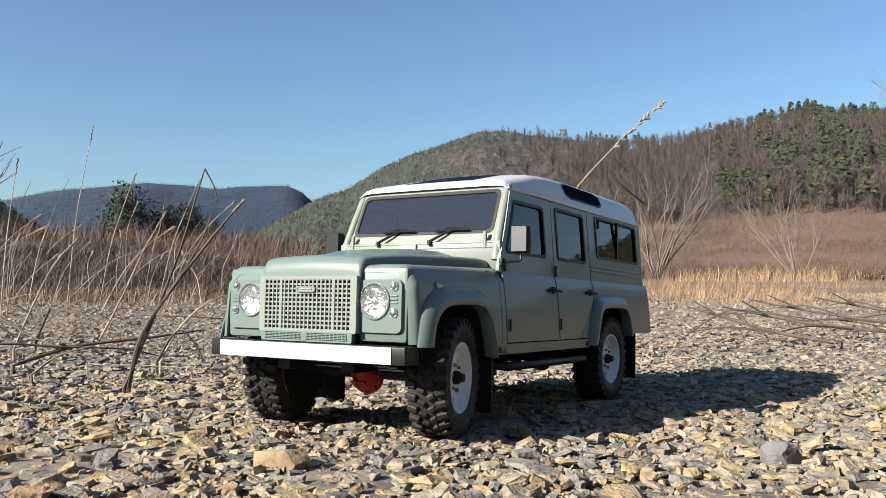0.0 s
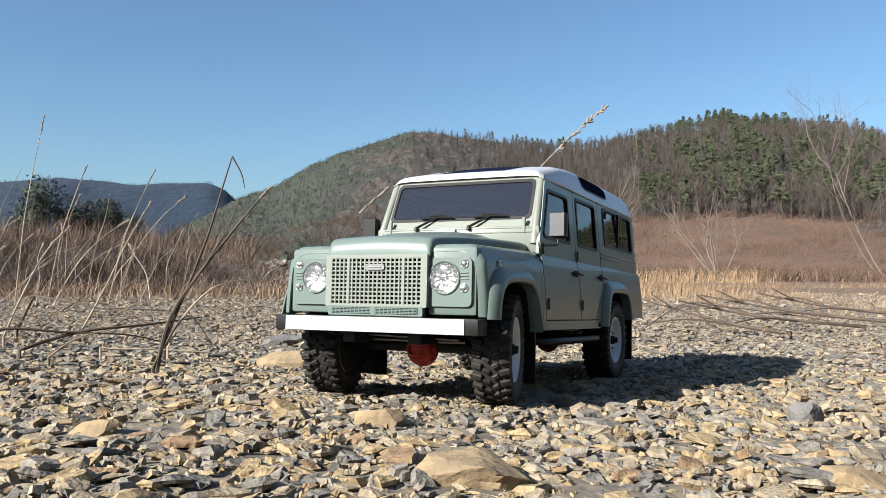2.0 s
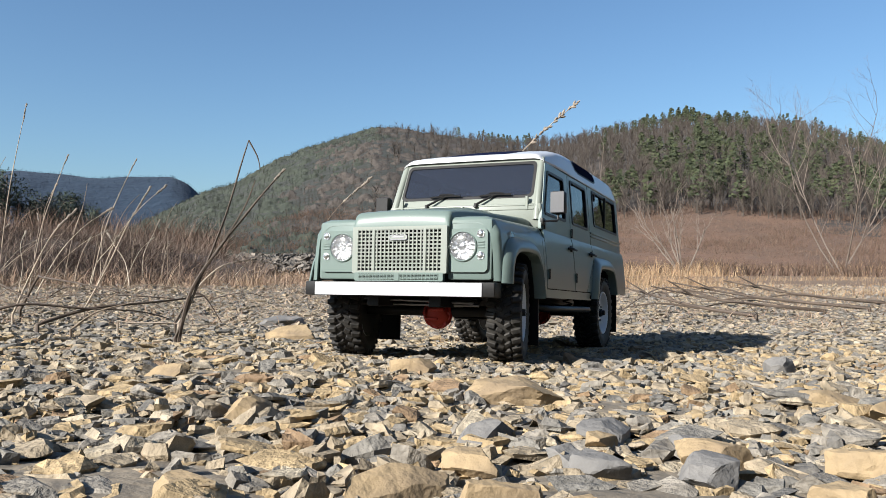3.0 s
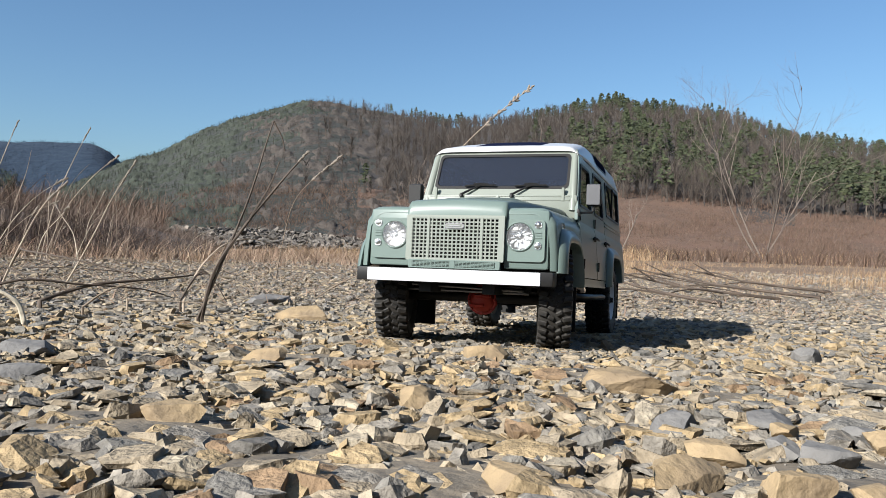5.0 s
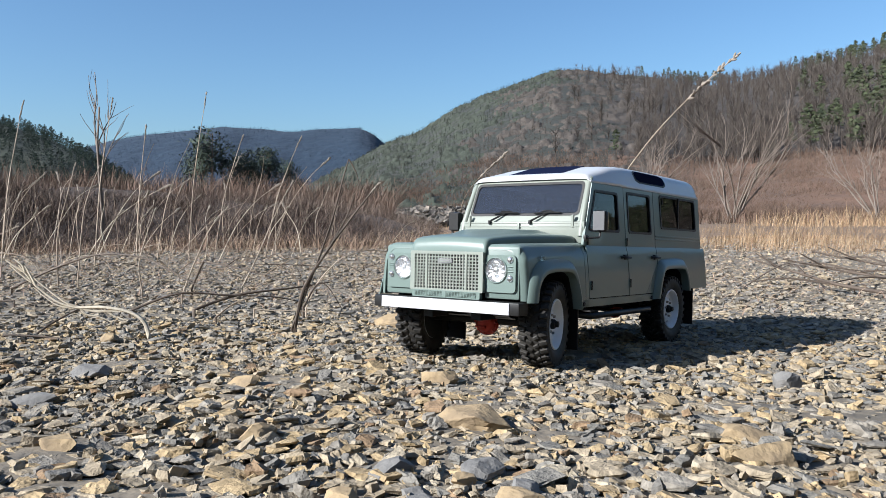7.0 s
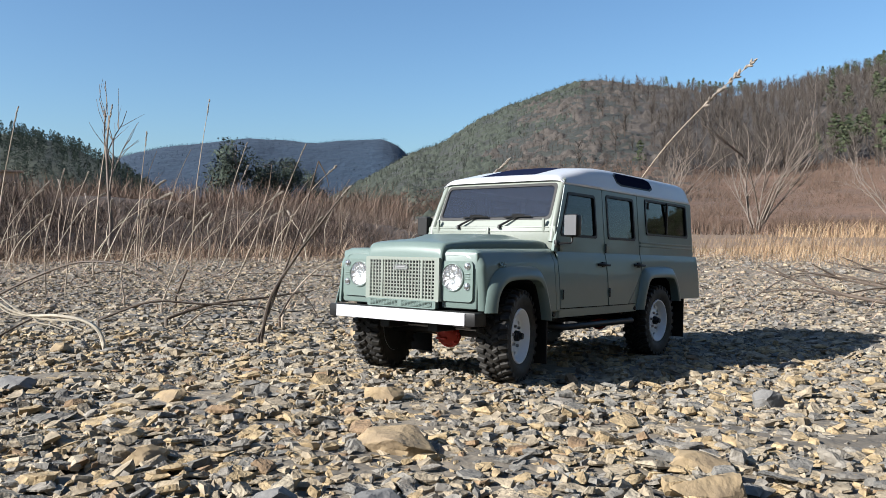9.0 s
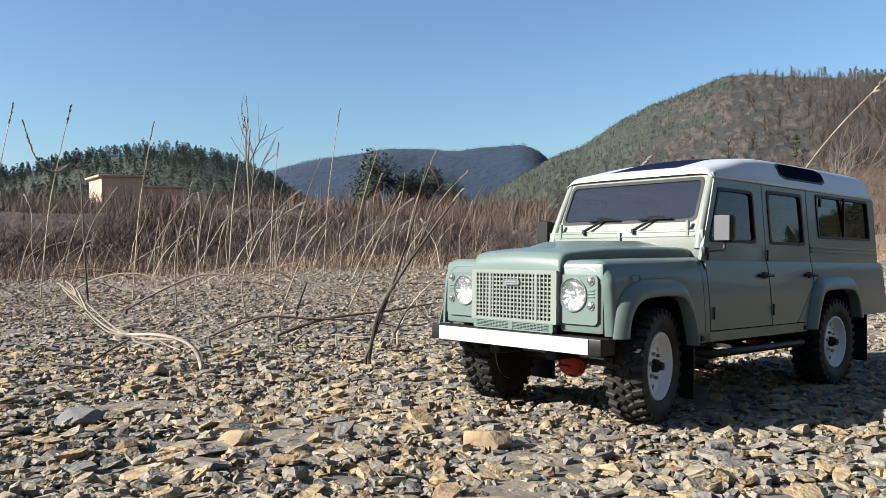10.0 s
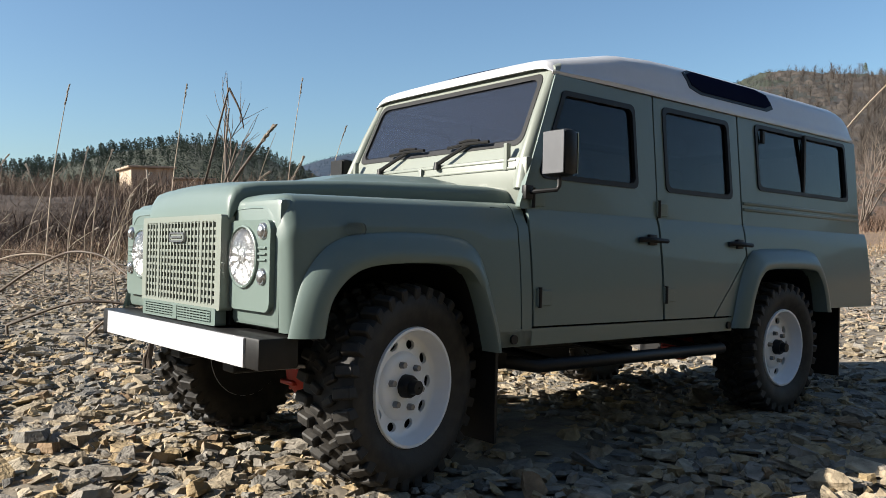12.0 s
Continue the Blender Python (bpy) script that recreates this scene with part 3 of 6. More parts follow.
    for x0, x1 in ((-0.0385, -0.0035), (0.0015, 0.0375)):
        for k in range(4):
            z = 0.0858 + k * 0.00115
            add_box(bm, (x0, -0.0674, z - 0.0003), (x1, -0.0655, z + 0.0003))
        for k in range(11):
            x = x0 + (x1 - x0) * k / 10
            add_box(bm, (x - 0.0003, -0.0672, 0.0852), (x + 0.0003, -0.0655, 0.0898))
    frame_panel(bm, rounded(-0.0425, 0.0838, 0.0425, 0.0912, 0.001, 2), rounded(-0.0390, 0.0850, 0.0385, 0.0900, 0.0005, 2), lambda u, v, d: (u, -0.0672 + d, v), 0.005)
    add_box(bm, (-0.0032, -0.0676, 0.0840), (0.0014, -0.0650, 0.0905), 0.0003)
    part("lower_grille", bm, GREEN, car)
    for s in (1, -1):
        bm = bmesh.new()
        hx, hz = s * 0.0582, 0.1135
        ring20 = [(hx + 0.0122 * math.cos(radians(c * 90 + 18 * (k + 0.5))), hz + 0.0122 * math.sin(radians(c * 90 + 18 * (k + 0.5)))) for c in range(4) for k in range(5)]
        frame_panel(bm, rounded(min(s * 0.0455, s * 0.0805), 0.0918, max(s * 0.0455, s * 0.0805), 0.1285, 0.004, 4), ring20, lambda u, v, d: (u, -0.0624 + d, v), 0.0023)
        panel = part("headlamp_panel", bm, GREEN, car, smooth=40)
        front_m = Matrix.Translation((hx, -0.0624, hz)) @ Matrix.Rotation(radians(90), 4, "X")

        def dish(profile, n=28, ripple=0.0):
            bm = bmesh.new()
            rings = [[bm.verts.new(front_m @ Vector((r * math.cos(q * math.tau / n), r * math.sin(q * math.tau / n), h + (ripple * (1 if q % 2 else -1) if 0.003 < r < 0.0112 else 0)))) for q in range(n)] for r, h in profile]
            for u, v in zip(rings, rings[1:]):
                for q in range(n):
                    bm.faces.new((u[q], u[(q + 1) % n], v[(q + 1) % n], v[q]))
            return bm

        part("headlamp_ring", dish([(0.0130, 0.0), (0.0129, 0.0010), (0.0123, 0.0013), (0.0117, 0.0006), (0.0116, -0.0010)]), GREEN, panel, smooth=40)
        part("headlamp_reflector", dish([(0.0117, 0.0006), (0.0098, -0.0006), (0.0076, -0.0013), (0.0052, -0.0017), (0.0030, -0.0019), (0.0022, -0.0012), (0.0003, -0.0010)], 24, 0.00020), CHROME, panel, "bright faceted headlamp")
        lens = part("headlamp_lens", dish([(0.0117, 0.0008), (0.0108, 0.0017), (0.0080, 0.0026), (0.0040, 0.0031), (0.0004, 0.0032)]), LENS, panel, "clear lens", smooth=60)
        lens.visible_shadow = False
        for hz2 in (0.1240, 0.1058):
            m = Matrix.Translation((s * 0.0745, -0.0626, hz2)) @ Matrix.Rotation(radians(90), 4, "X")
            bm = bmesh.new()
            bmesh.ops.create_cone(bm, cap_ends=True, segments=16, radius1=0.0038, radius2=0.0032, depth=0.0016, matrix=m)
            bmesh.ops.create_uvsphere(bm, u_segments=12, v_segments=6, radius=0.0026, matrix=m @ Matrix.Translation((0, 0, 0.0008)) @ Matrix.Diagonal((1, 1, 0.45, 1)))
            part("marker_lamp", bm, CHROME, panel, "small round clear lamp", smooth=50)
        for k in range(3):
            bm = bmesh.new()
            z = 0.1125 + k * 0.0024
            add_box(bm, (s * 0.0745 - 0.0032, -0.0632, z - 0.0005), (s * 0.0745 + 0.0032, -0.0618, z + 0.0005), 0.0003)
            part("vent_rib", bm, GREEN, panel)

    # cowl, windscreen frame, glass, wipers
    bm = bmesh.new()
    add_box(bm, (-0.0835, 0.0755, 0.1420), (0.0835, 0.0835, 0.1665), 0.0015)
    add_box(bm, (-0.0760, 0.0749, 0.1602), (0.0760, 0.0765, 0.1616), 0.0004)
    add_box(bm, (-0.0760, 0.0750, 0.1643), (0.0760, 0.0768, 0.1654), 0.0004)
    add_box(bm, (-0.0015, 0.0735, 0.1500), (0.0015, 0.0765, 0.1650), 0.0005)
    part("cowl", bm, CREAM, car, "pale green cowl below the windscreen", smooth=40)

    def screen(u, v, d):
        return (u, 0.0785 + (v - 0.166) * 0.4455 + d * 0.91, v + d * 0.4)

    bm = bmesh.new()
    hole = rounded(-0.0722, 0.1740, 0.0722, 0.2128, 0.005, 4)
    hole = [(u * (1.012 - 0.35 * (v - 0.174) * 1.0), v) for u, v in hole]
    frame_panel(bm, rounded(-0.0805, 0.1655, 0.0805, 0.2168, 0.003, 4), hole, screen, 0.005)
    for v in list(bm.verts):
        if v.co.z > 0.19:
            v.co.x *= 1 - 0.8 * (v.co.z - 0.19)
    screen_frame = part("windscreen_frame", bm, CREAM, car, "pale green windscreen frame", smooth=30)
    bm = bmesh.new()
    frame_panel(bm, scaled(hole, 0.0004), scaled(hole, -0.0024), lambda u, v, d: screen(u, v, d - 0.0006), 0.003)
    part("windscreen_seal", bm, BLACK, screen_frame)
    bm = bmesh.new()
    plate(bm, scaled(hole, -0.001), lambda u, v, d: screen(u, v, d + 0.001), 0.0007)
    part("windscreen", bm, GLASS, screen_frame, "dark tinted windscreen glass")
    for s in (1, -1):
        bm = bmesh.new()
        add_box(bm, (s * 0.0690 - 0.0014, 0.0745, 0.1600), (s * 0.0690 + 0.0014, 0.0775, 0.1740), 0.0006)
        part("screen_bracket", bm, CREAM, screen_frame)
    for x0 in (-0.0400, 0.0150):
        bm = bmesh.new()
        add_tube(bm, [(x0, 0.0740, 0.1665), (x0 + 0.004, 0.0755, 0.1690), (x0 + 0.016, 0.0800, 0.1757), (x0 + 0.020, 0.0808, 0.1770)], 0.0013, 6, 0.0009)
        add_tube(bm, [(x0 + 0.002, 0.0800, 0.1762), (x0 + 0.018, 0.0800, 0.1772), (x0 + 0.036, 0.0798, 0.1768)], 0.0009, 6)
        add_tube(bm, [(x0 + 0.012, 0.0800, 0.1785), (x0 + 0.019, 0.0800, 0.1790), (x0 + 0.028, 0.0800, 0.1782)], 0.0008, 6)
        bmesh.ops.create_cone(bm, cap_ends=True, segments=10, radius1=0.0024, radius2=0.0018, depth=0.004, matrix=Matrix.Translation((x0, 0.0745, 0.1660)))
        part("wiper", bm, BLACK, car, "black windscreen wiper", smooth=50)

    # roof
    bm = bmesh.new()
    half = ((0.0812, -0.0012), (0.0815, 0.0012), (0.0802, 0.0030), (0.0791, 0.0060), (0.0773, 0.0120), (0.0748, 0.0170), (0.0708, 0.0203), (0.0630, 0.0221), (0.0450, 0.0231), (0.0250, 0.0236), (0.0, 0.0238))
    rows = []

    def rise(y):
        return float(np.interp(y, (0.0985, 0.0998, 0.1030, 0.1640, 0.1800, 0.2000, 0.2200, 0.3000), (0.24, 0.33, 0.42, 1.02, 1.09, 1.13, 1.15, 1.17)))

    for y, k, w in ((0.0975, 0.14, 0.968), (0.0975, 0.24, 0.972), (0.0990, 0.33, 0.976), (0.1030, 0.41, 0.980), (0.1090, rise(0.109), 0.978), (0.1180, rise(0.118), 0.985), (0.1290, rise(0.129), 0.992), (0.1420, rise(0.142), 0.998), (0.1600, rise(0.16), 1.0), (0.1900, rise(0.19), 1.0), (0.22, rise(0.22), 1.0), (0.30, 1.17, 1.0), (0.38, 1.17, 1.0), (0.4200, 1.15, 1.0), (0.4340, 1.08, 0.995), (0.4420, 0.95, 0.985), (0.4470, 0.72, 0.97), (0.4490, 0.40, 0.955), (0.4495, 0.0, 0.945)):
        row = [(-x * w, y, 0.2128 + z * (k if z > 0 else 1)) for x, z in half]
        rows.append(row + [(-a, b, c) for a, b, c in row[-2::-1]])
    add_grid(bm, rows)
    thicken(bm, 0.0016)
    roof = part("roof", bm, WHITE, car, "white raised roof with dark skylights", smooth=40)
    bm = bmesh.new()
    add_grid(bm, [[(-0.036 + 0.072 * q / 8, v, 0.2138 + 0.0237 * rise(v) - 0.0006 * ((-0.036 + 0.072 * q / 8) / 0.03) ** 2) for q in range(9)] for v in np.linspace(0.110, 0.166, 12)])
    thicken(bm, 0.0014)
    part("sunroof", bm, SKYPANE, roof, "dark glass sunroof")
    for s in (1, -1):
        up, out = [0.2128 + b * 1.16 for a, b in half], [a for a, b in half]

        def alpine(y0, y1, z0, z1, lift):
            """A curved pane over the roof's shoulder."""
            rows = []
            for k in range(11):
                end = abs(k - 5) / 5
                trim = 0.0030 * max(0.0, end - 0.8) / 0.2
                y = y0 + (y1 - y0) * k / 10
                zs = np.linspace(z0 + trim, z1 - trim, 8)
                rows.append([(s * (float(np.interp(z, up, out)) + lift), y - (z - z0) * 0.35, float(z) + lift) for z in zs])
            bm = bmesh.new()
            add_grid(bm, rows)
            thicken(bm, 0.0012)
            return bm

        a = part("skylight_seal", alpine(0.2225, 0.3235, 0.2196, 0.2352, 0.0002), BLACK, roof, "dark seal round the roof side window", smooth=40)
        part("skylight_pane", alpine(0.2255, 0.3205, 0.2214, 0.2342, 0.0006), SKYPANE, a, "dark curved skylight glass", smooth=40)

    # tail panel
    bm = bmesh.new()
    add_box(bm, (-0.0855, 0.4475, 0.0850), (0.0855, 0.4535, 0.1400), 0.001)
    frame_panel(bm, rounded(-0.0845, 0.1395, 0.0845, 0.2125, 0.002, 4), rounded(-0.060, 0.160, 0.060, 0.205, 0.004, 4), lambda u, v, d: (u * (1 - 0.85 * max(0.0, v - 0.14)), 0.4435 + d, v), 0.004)
    part("tail_panel", bm, GREEN, car)
    bm = bmesh.new()
    plate(bm, rounded(-0.058, 0.159, 0.058, 0.206, 0.004, 4), lambda u, v, d: (u, 0.4450 + d, v), 0.001)
    part("tail_window", bm, SIDE_GLASS, car)

    # bumper: black beam with a white face plate
    bm = bmesh.new()
    add_box(bm, (-0.0905, -0.0715, 0.0708), (0.0905, -0.0540, 0.0832), 0.0012)
    bumper = part("bumper", bm, BLACK, car, "black front bumper beam", smooth=40)
    bm = bmesh.new()
    add_box(bm, (-0.0797, -0.0724, 0.0712), (0.0797, -0.0710, 0.0826), 0.0002)
    part("bumper_plate", bm, STRIP, bumper, "plain white plate along the bumper")

    # running gear
    for x in (-0.030, 0.030):
        bm = bmesh.new()
        add_box(bm, (x - 0.006, -0.055, 0.062), (x + 0.006, 0.445, 0.080), 0.001)
        part("chassis_rail", bm, BLACK, car)
    for y in (0.0, 0.3195):
        bm = bmesh.new()
        add_tube(bm, [(-0.066, y, 0.0588), (0.066, y, 0.0588)], 0.0052, 12)
        axle = part("axle", bm, BLACK, car, smooth=40)
        bm = bmesh.new()
        m = Matrix.Translation((0.0102, y - 0.004, 0.0565)) @ Matrix.Rotation(radians(90), 4, "X")
        bmesh.ops.create_uvsphere(bm, u_segments=20, v_segments=12, radius=0.0138, matrix=m @ Matrix.Diagonal((0.92, 0.92, 0.62, 1)))
        add_box(bm, (0.0102 - 0.006, y - 0.0135, 0.0585), (0.0102 + 0.010, y - 0.0095, 0.0615), 0.0008)
        add_box(bm, (0.0102 - 0.009, y - 0.0135, 0.0500), (0.0102 + 0.004, y - 0.0100, 0.0525), 0.0008)
        bmesh.ops.create_cone(bm, cap_ends=True, segments=20, radius1=0.0148, radius2=0.0140, depth=0.003, matrix=m)
        part("differential_cover", bm, RED, axle, "red metal differential cover", smooth=50)
        for k in range(8):
            a = k * math.tau / 8
            bm = bmesh.new()
            bmesh.ops.create_cone(bm, cap_ends=True, segments=6, radius1=0.0015, radius2=0.0014, depth=0.0022, matrix=m @ Matrix.Translation((0.0124 * math.cos(a), 0.0124 * math.sin(a), 0.0025)))
            part("cover_bolt", bm, RED, axle)
        for x in (-0.044, 0.044):
            bm = bmesh.new()
            coil = [(x + 0.0055 * math.cos(k * 0.7), y + 0.006 + 0.0055 * math.sin(k * 0.7), 0.062 + k * 0.00075) for k in range(56)]
            add_tube(bm, coil, 0.0011, 6)
            part("coil_spring", bm, BLACK, car, smooth=60)
    bm = bmesh.new()
    add_tube(bm, [(-0.060, -0.026, 0.0645), (0.060, -0.026, 0.0640)], 0.0014, 8)
    add_tube(bm, [(-0.050, -0.034, 0.0690), (0.056, -0.030, 0.0660)], 0.0012, 8)
    part("steering_rod", bm, STEEL, car, "thin metal steering rod", smooth=50)
    bm = bmesh.new()
    add_box(bm, (-0.052, -0.052, 0.0790), (0.052, -0.040, 0.0850), 0.001)
    add_box(bm, (-0.020, 0.10, 0.050), (0.024, 0.18, 0.078), 0.003)
    add_tube(bm, [(0.010, 0.0, 0.060), (0.012, 0.12, 0.062)], 0.003, 8)
    add_tube(bm, [(0.010, 0.17, 0.060), (0.010, 0.32, 0.058)], 0.003, 8)
    part("gearbox", bm, BLACK, car, smooth=40)
    for s in (1, -1):
        bm = bmesh.new()
        add_tube(bm, [(s * 0.078, 0.070, 0.0640), (s * 0.0895, 0.080, 0.0625), (s * 0.0900, 0.244, 0.0625), (s * 0.078, 0.254, 0.0640)], 0.0034, 10)
        for y in (0.095, 0.160, 0.228):
            add_tube(bm, [(s * 0.030, y, 0.068), (s * 0.089, y, 0.0630)], 0.0022, 8)
        part("rock_slider", bm, BLACK, car, "black tubular side step", smooth=50)
        bm = bmesh.new()
        add_box(bm, (s * 0.056, 0.0510, 0.0280), (s * 0.0900, 0.0530, 0.0760), 0.0004)
        part("mud_flap", bm, BLACK, car, "black rubber mud flap")
        bm = bmesh.new()
        add_box(bm, (s * 0.056, 0.4040, 0.0330), (s * 0.0895, 0.4062, 0.0900), 0.0004, m=Matrix.Translation((0, 0, 0)))
        part("mud_flap", bm, BLACK, car, "black rubber mud flap")
        build_wheel(car, s * 0.0782, 0.0, s, 13.0)
        build_wheel(car, s * 0.0782, 0.3195, s)
    return car


build_car()


# ---- ground: one sheet, sloping with the car, levelling out ----
GN = CAR_POSE.to_3x3() @ Vector((0, 0, 1))
EYE = (0.40, -0.62)
rng = np.random.default_rng(7)


def ground_z(x, y):
    r = math.hypot(x, y)
    return -(GN.x * x + GN.y * y) / GN.z * math.exp(-(r / 1.4) ** 2)


def polar(az, d):
    """The place at a bearing (degrees, 0 along +y, clockwise) and a distance from the middle of the walk."""
    return EYE[0] + d * math.sin(radians(az)), EYE[1] + d * math.cos(radians(az))


GROUND = mat("stony_earth", (0.23, 0.188, 0.135), 0.95, vary=(0.120, 0.102, 0.080), grain=0.10, scale=70, bump=1.0, bump_scale=70)
bm = bmesh.new()
rings = []
for k in range(126):
    r = 0.05 * 1.092 ** k
    row = []
    for a in np.linspace(0, math.tau, 181):
        x, y = r * math.cos(a), r * math.sin(a)
        rough = 0.006 * noise.fractal(Vector((x * 9, y * 9, 0)), 1.0, 2.0, 3) * math.exp(-r / 6)
        swell = 0.05 * noise.noise(Vector((x * 0.35, y * 0.35, 3.0))) * min(1.0, max(0.0, (r - 1.5) / 4))
        row.append((x, y, ground_z(x, y) + rough + swell - 0.004))
    rings.append(row)
add_grid(bm, rings)
FIELD = mat("dry_field_soil", (0.20, 0.135, 0.085), 0.95, vary=(0.14, 0.093, 0.062), grain=0.12, scale=3, bump=0.8, bump_scale=9)
for f in bm.faces:
    c = f.calc_center_median()
    if math.hypot(c.x - EYE[0], c.y - EYE[1]) > 4.2 + 0.8 * noise.noise(c * 0.7):
        f.material_index = 1
ground = tagged(part("ground", bm, [GROUND, FIELD], smooth=60), "bare stony ground of broken slate", "ground", kind="structure")


def bulk(name, verts, faces, material, label, category, kind="stuff", smooth=False):
    me = bpy.data.meshes.new(name)
    me.from_pydata(verts, [], faces)
    me.materials.append(material)
    if smooth:
        me.shade_smooth()
    return tagged(new(name, me), label, category, kind=kind)


def shard(size, flat, n, levels=2):
    """Points and faces of one slate shard or rock lying at the origin."""
    a = np.sort(rng.uniform(0, math.tau / n * 0.8, n) + np.arange(n) * math.tau / n)
    r = size * rng.uniform(0.5, 1.0, n)
    squash = rng.uniform(0.45, 1.0)
    h = size * flat
    pts, faces = [], []
    rings = ((0.86, -0.6), (1.0, 0.2), (rng.uniform(0.55, 0.92), 1.0)) if levels == 2 else ((1.0, -0.4), (rng.uniform(0.6, 0.9), 1.0))
    for level, (k, z) in enumerate(rings):
        last = level == len(rings) - 1
        tilt_x, tilt_y = (rng.normal(0, 0.15, 2) if last else (0, 0))
        shift = rng.normal(0, 0.10 * size, 2) if last else (0, 0)
        for q in range(n):
            rr = r[q] * k * rng.uniform(0.88, 1.08)
            x, y = rr * math.cos(a[q]) + shift[0], rr * math.sin(a[q]) * squash + shift[1]
            pts.append((x, y, h * (z + rng.uniform(-0.2, 0.2)) + tilt_x * x + tilt_y * y))
    for level in range(len(rings) - 1):
        o = level * n
        for q in range(n):
            faces.append((o + q, o + (q + 1) % n, o + n + (q + 1) % n, o + n + q))
    o = (len(rings) - 1) * n
    for q in range(1, n - 1):
        faces.append((o, o + q, o + q + 1))
    return np.array(pts), faces


SHARDS = [shard(1.0, float(rng.uniform(0.07, 0.20)) if k % 3 else float(rng.uniform(0.18, 0.30)), int(rng.integers(5, 8))) for k in range(90)]
FLATS = [shard(1.0, float(rng.uniform(0.10, 0.26)), int(rng.integers(4, 7)), 1) for k in range(60)]
CHIPS = [shard(1.0, float(rng.uniform(0.20, 0.55)), int(rng.integers(4, 6)), 1) for k in range(40)]


def turn_of(tilt):
    return np.array(Euler((rng.normal(0, tilt), rng.normal(0, tilt), rng.uniform(0, math.tau))).to_matrix())


def wheel_near(x, y):
    return any(abs(x - wx) < 0.034 and -0.075 < y - wy < 0.05 for wx in (-0.078, 0.078) for wy in (0.0, 0.32))


OCHRE, TAN, CREAMY = (0.40, 0.295, 0.165), (0.34, 0.275, 0.190), (0.41, 0.345, 0.250)
GREY, SLATE, DARKS, RUST = (0.265, 0.236, 0.196), (0.210, 0.194, 0.168), (0.155, 0.143, 0.126), (0.27, 0.18, 0.105)
STOPS = [(0.0, SLATE), (0.10, GREY), (0.20, DARKS), (0.26, GREY), (0.34, TAN), (0.52, OCHRE), (0.66, CREAMY), (0.74, TAN), (0.87, RUST), (0.91, OCHRE), (0.97, SLATE)]
STONE = pieces("broken_slate", STOPS, rough=0.85, scale=130, bump=0.9, dark=0.55)
STOPS_FAR = [(0.0, (0.25, 0.228, 0.200)), (0.2, (0.31, 0.265, 0.200)), (0.35, (0.19, 0.178, 0.160)), (0.45, (0.36, 0.290, 0.200)), (0.65, (0.37, 0.300, 0.205)), (0.8, (0.27, 0.238, 0.195)), (0.92, (0.42, 0.355, 0.270))]
STONE_FAR = pieces("weathered_slate", STOPS_FAR, rough=0.9, scale=90, bump=0.9, dark=0.5)
STOPS_WARM = [(0.0, GREY), (0.14, SLATE), (0.24, TAN), (0.42, OCHRE), (0.62, TAN), (0.74, CREAMY), (0.80, RUST), (0.88, OCHRE)]
STONE_ONE = pieces("broken_slate_pieces", STOPS_WARM, by_object=True, rough=0.85, scale=130, bump=0.9, dark=0.55)


def lay(p, x, y, size, tilt, sink):
    """The points of a shard laid on the ground."""
    low = wheel_near(x, y)
    q = (p * size) @ turn_of(0.06 if low else tilt).T
    z = ground_z(x, y) + (-q[:, 2].max() + 0.0008 if low else -0.004 + rng.uniform(*sink) * size)
    return q + (x, y, z)


def scatter(name, count, r0, r1, az0, az1, s0, s1, tilt, label, kinds, sink=(-0.15, 0.35), skew=3.2, material=None):
    verts, faces = [], []
    off = 0
    for _ in range(count):
        d = math.sqrt(rng.uniform(r0 * r0, r1 * r1))
        x, y = polar(rng.uniform(az0, az1), d)
        size = (s0 + (s1 - s0) * rng.beta(1.2, skew)) * 0.5
        p, f = kinds[rng.integers(len(kinds))]
        q = lay(p, x, y, size, tilt, sink)
        verts.append(q)
        faces += [tuple(i + off for i in g) for g in f]
        off += len(q)
    bulk(name, np.concatenate(verts).tolist(), faces, material or STONE, label, "stones")


scatter("gravel_chips", 19000, 0.05, 1.25, -95, 50, 0.005, 0.014, 0.35, "fine chips of broken slate", CHIPS, (0.0, 0.6), 2.0)
scatter("gravel_near", 20000, 0.06, 1.2, -92, 48, 0.010, 0.036, 0.12, "loose ochre and blue-grey slate shards", SHARDS)
scatter("gravel_middle", 13000, 1.2, 2.5, -90, 26, 0.010, 0.042, 0.08, "loose ochre and grey slate shards", SHARDS, material=STONE_FAR)
scatter("gravel_fine", 22000, 1.2, 2.6, -90, 26, 0.008, 0.024, 0.10, "small flat slate pieces between larger shards", FLATS, (0.1, 0.5), material=STONE_FAR)
scatter("gravel_far", 24000, 2.5, 4.8, -90, 26, 0.012, 0.048, 0.06, "weathered slate shards further off", FLATS, material=STONE_FAR)

# the shards in front of the car, each a piece of its own
for k in range(300):
    x, y = rng.uniform(-0.22, 0.36), rng.uniform(-0.56, -0.10)
    size = (0.014 + 0.030 * rng.beta(1.2, 3.0)) * 0.5
    if math.hypot(x - 0.29, y + 0.70) < 0.22:
        size *= 0.6
    p, f = SHARDS[rng.integers(len(SHARDS))]
    q = lay(p - (0, 0, 0), x, y, size, 0.15, (-0.1, 0.3))
    c = q.mean(axis=0)
    me = bpy.data.meshes.new("stone")
    me.from_pydata((q - c).tolist(), [], f)
    me.materials.append(STONE_ONE)
    one = new("stone", me)
    one.location = c
    one.parent = ground


def rock_mat(name, a, b):
    return mat(name, a, 0.88, vary=b, grain=0.10, scale=70, bump=1.0, bump_scale=160, spec=0.3)


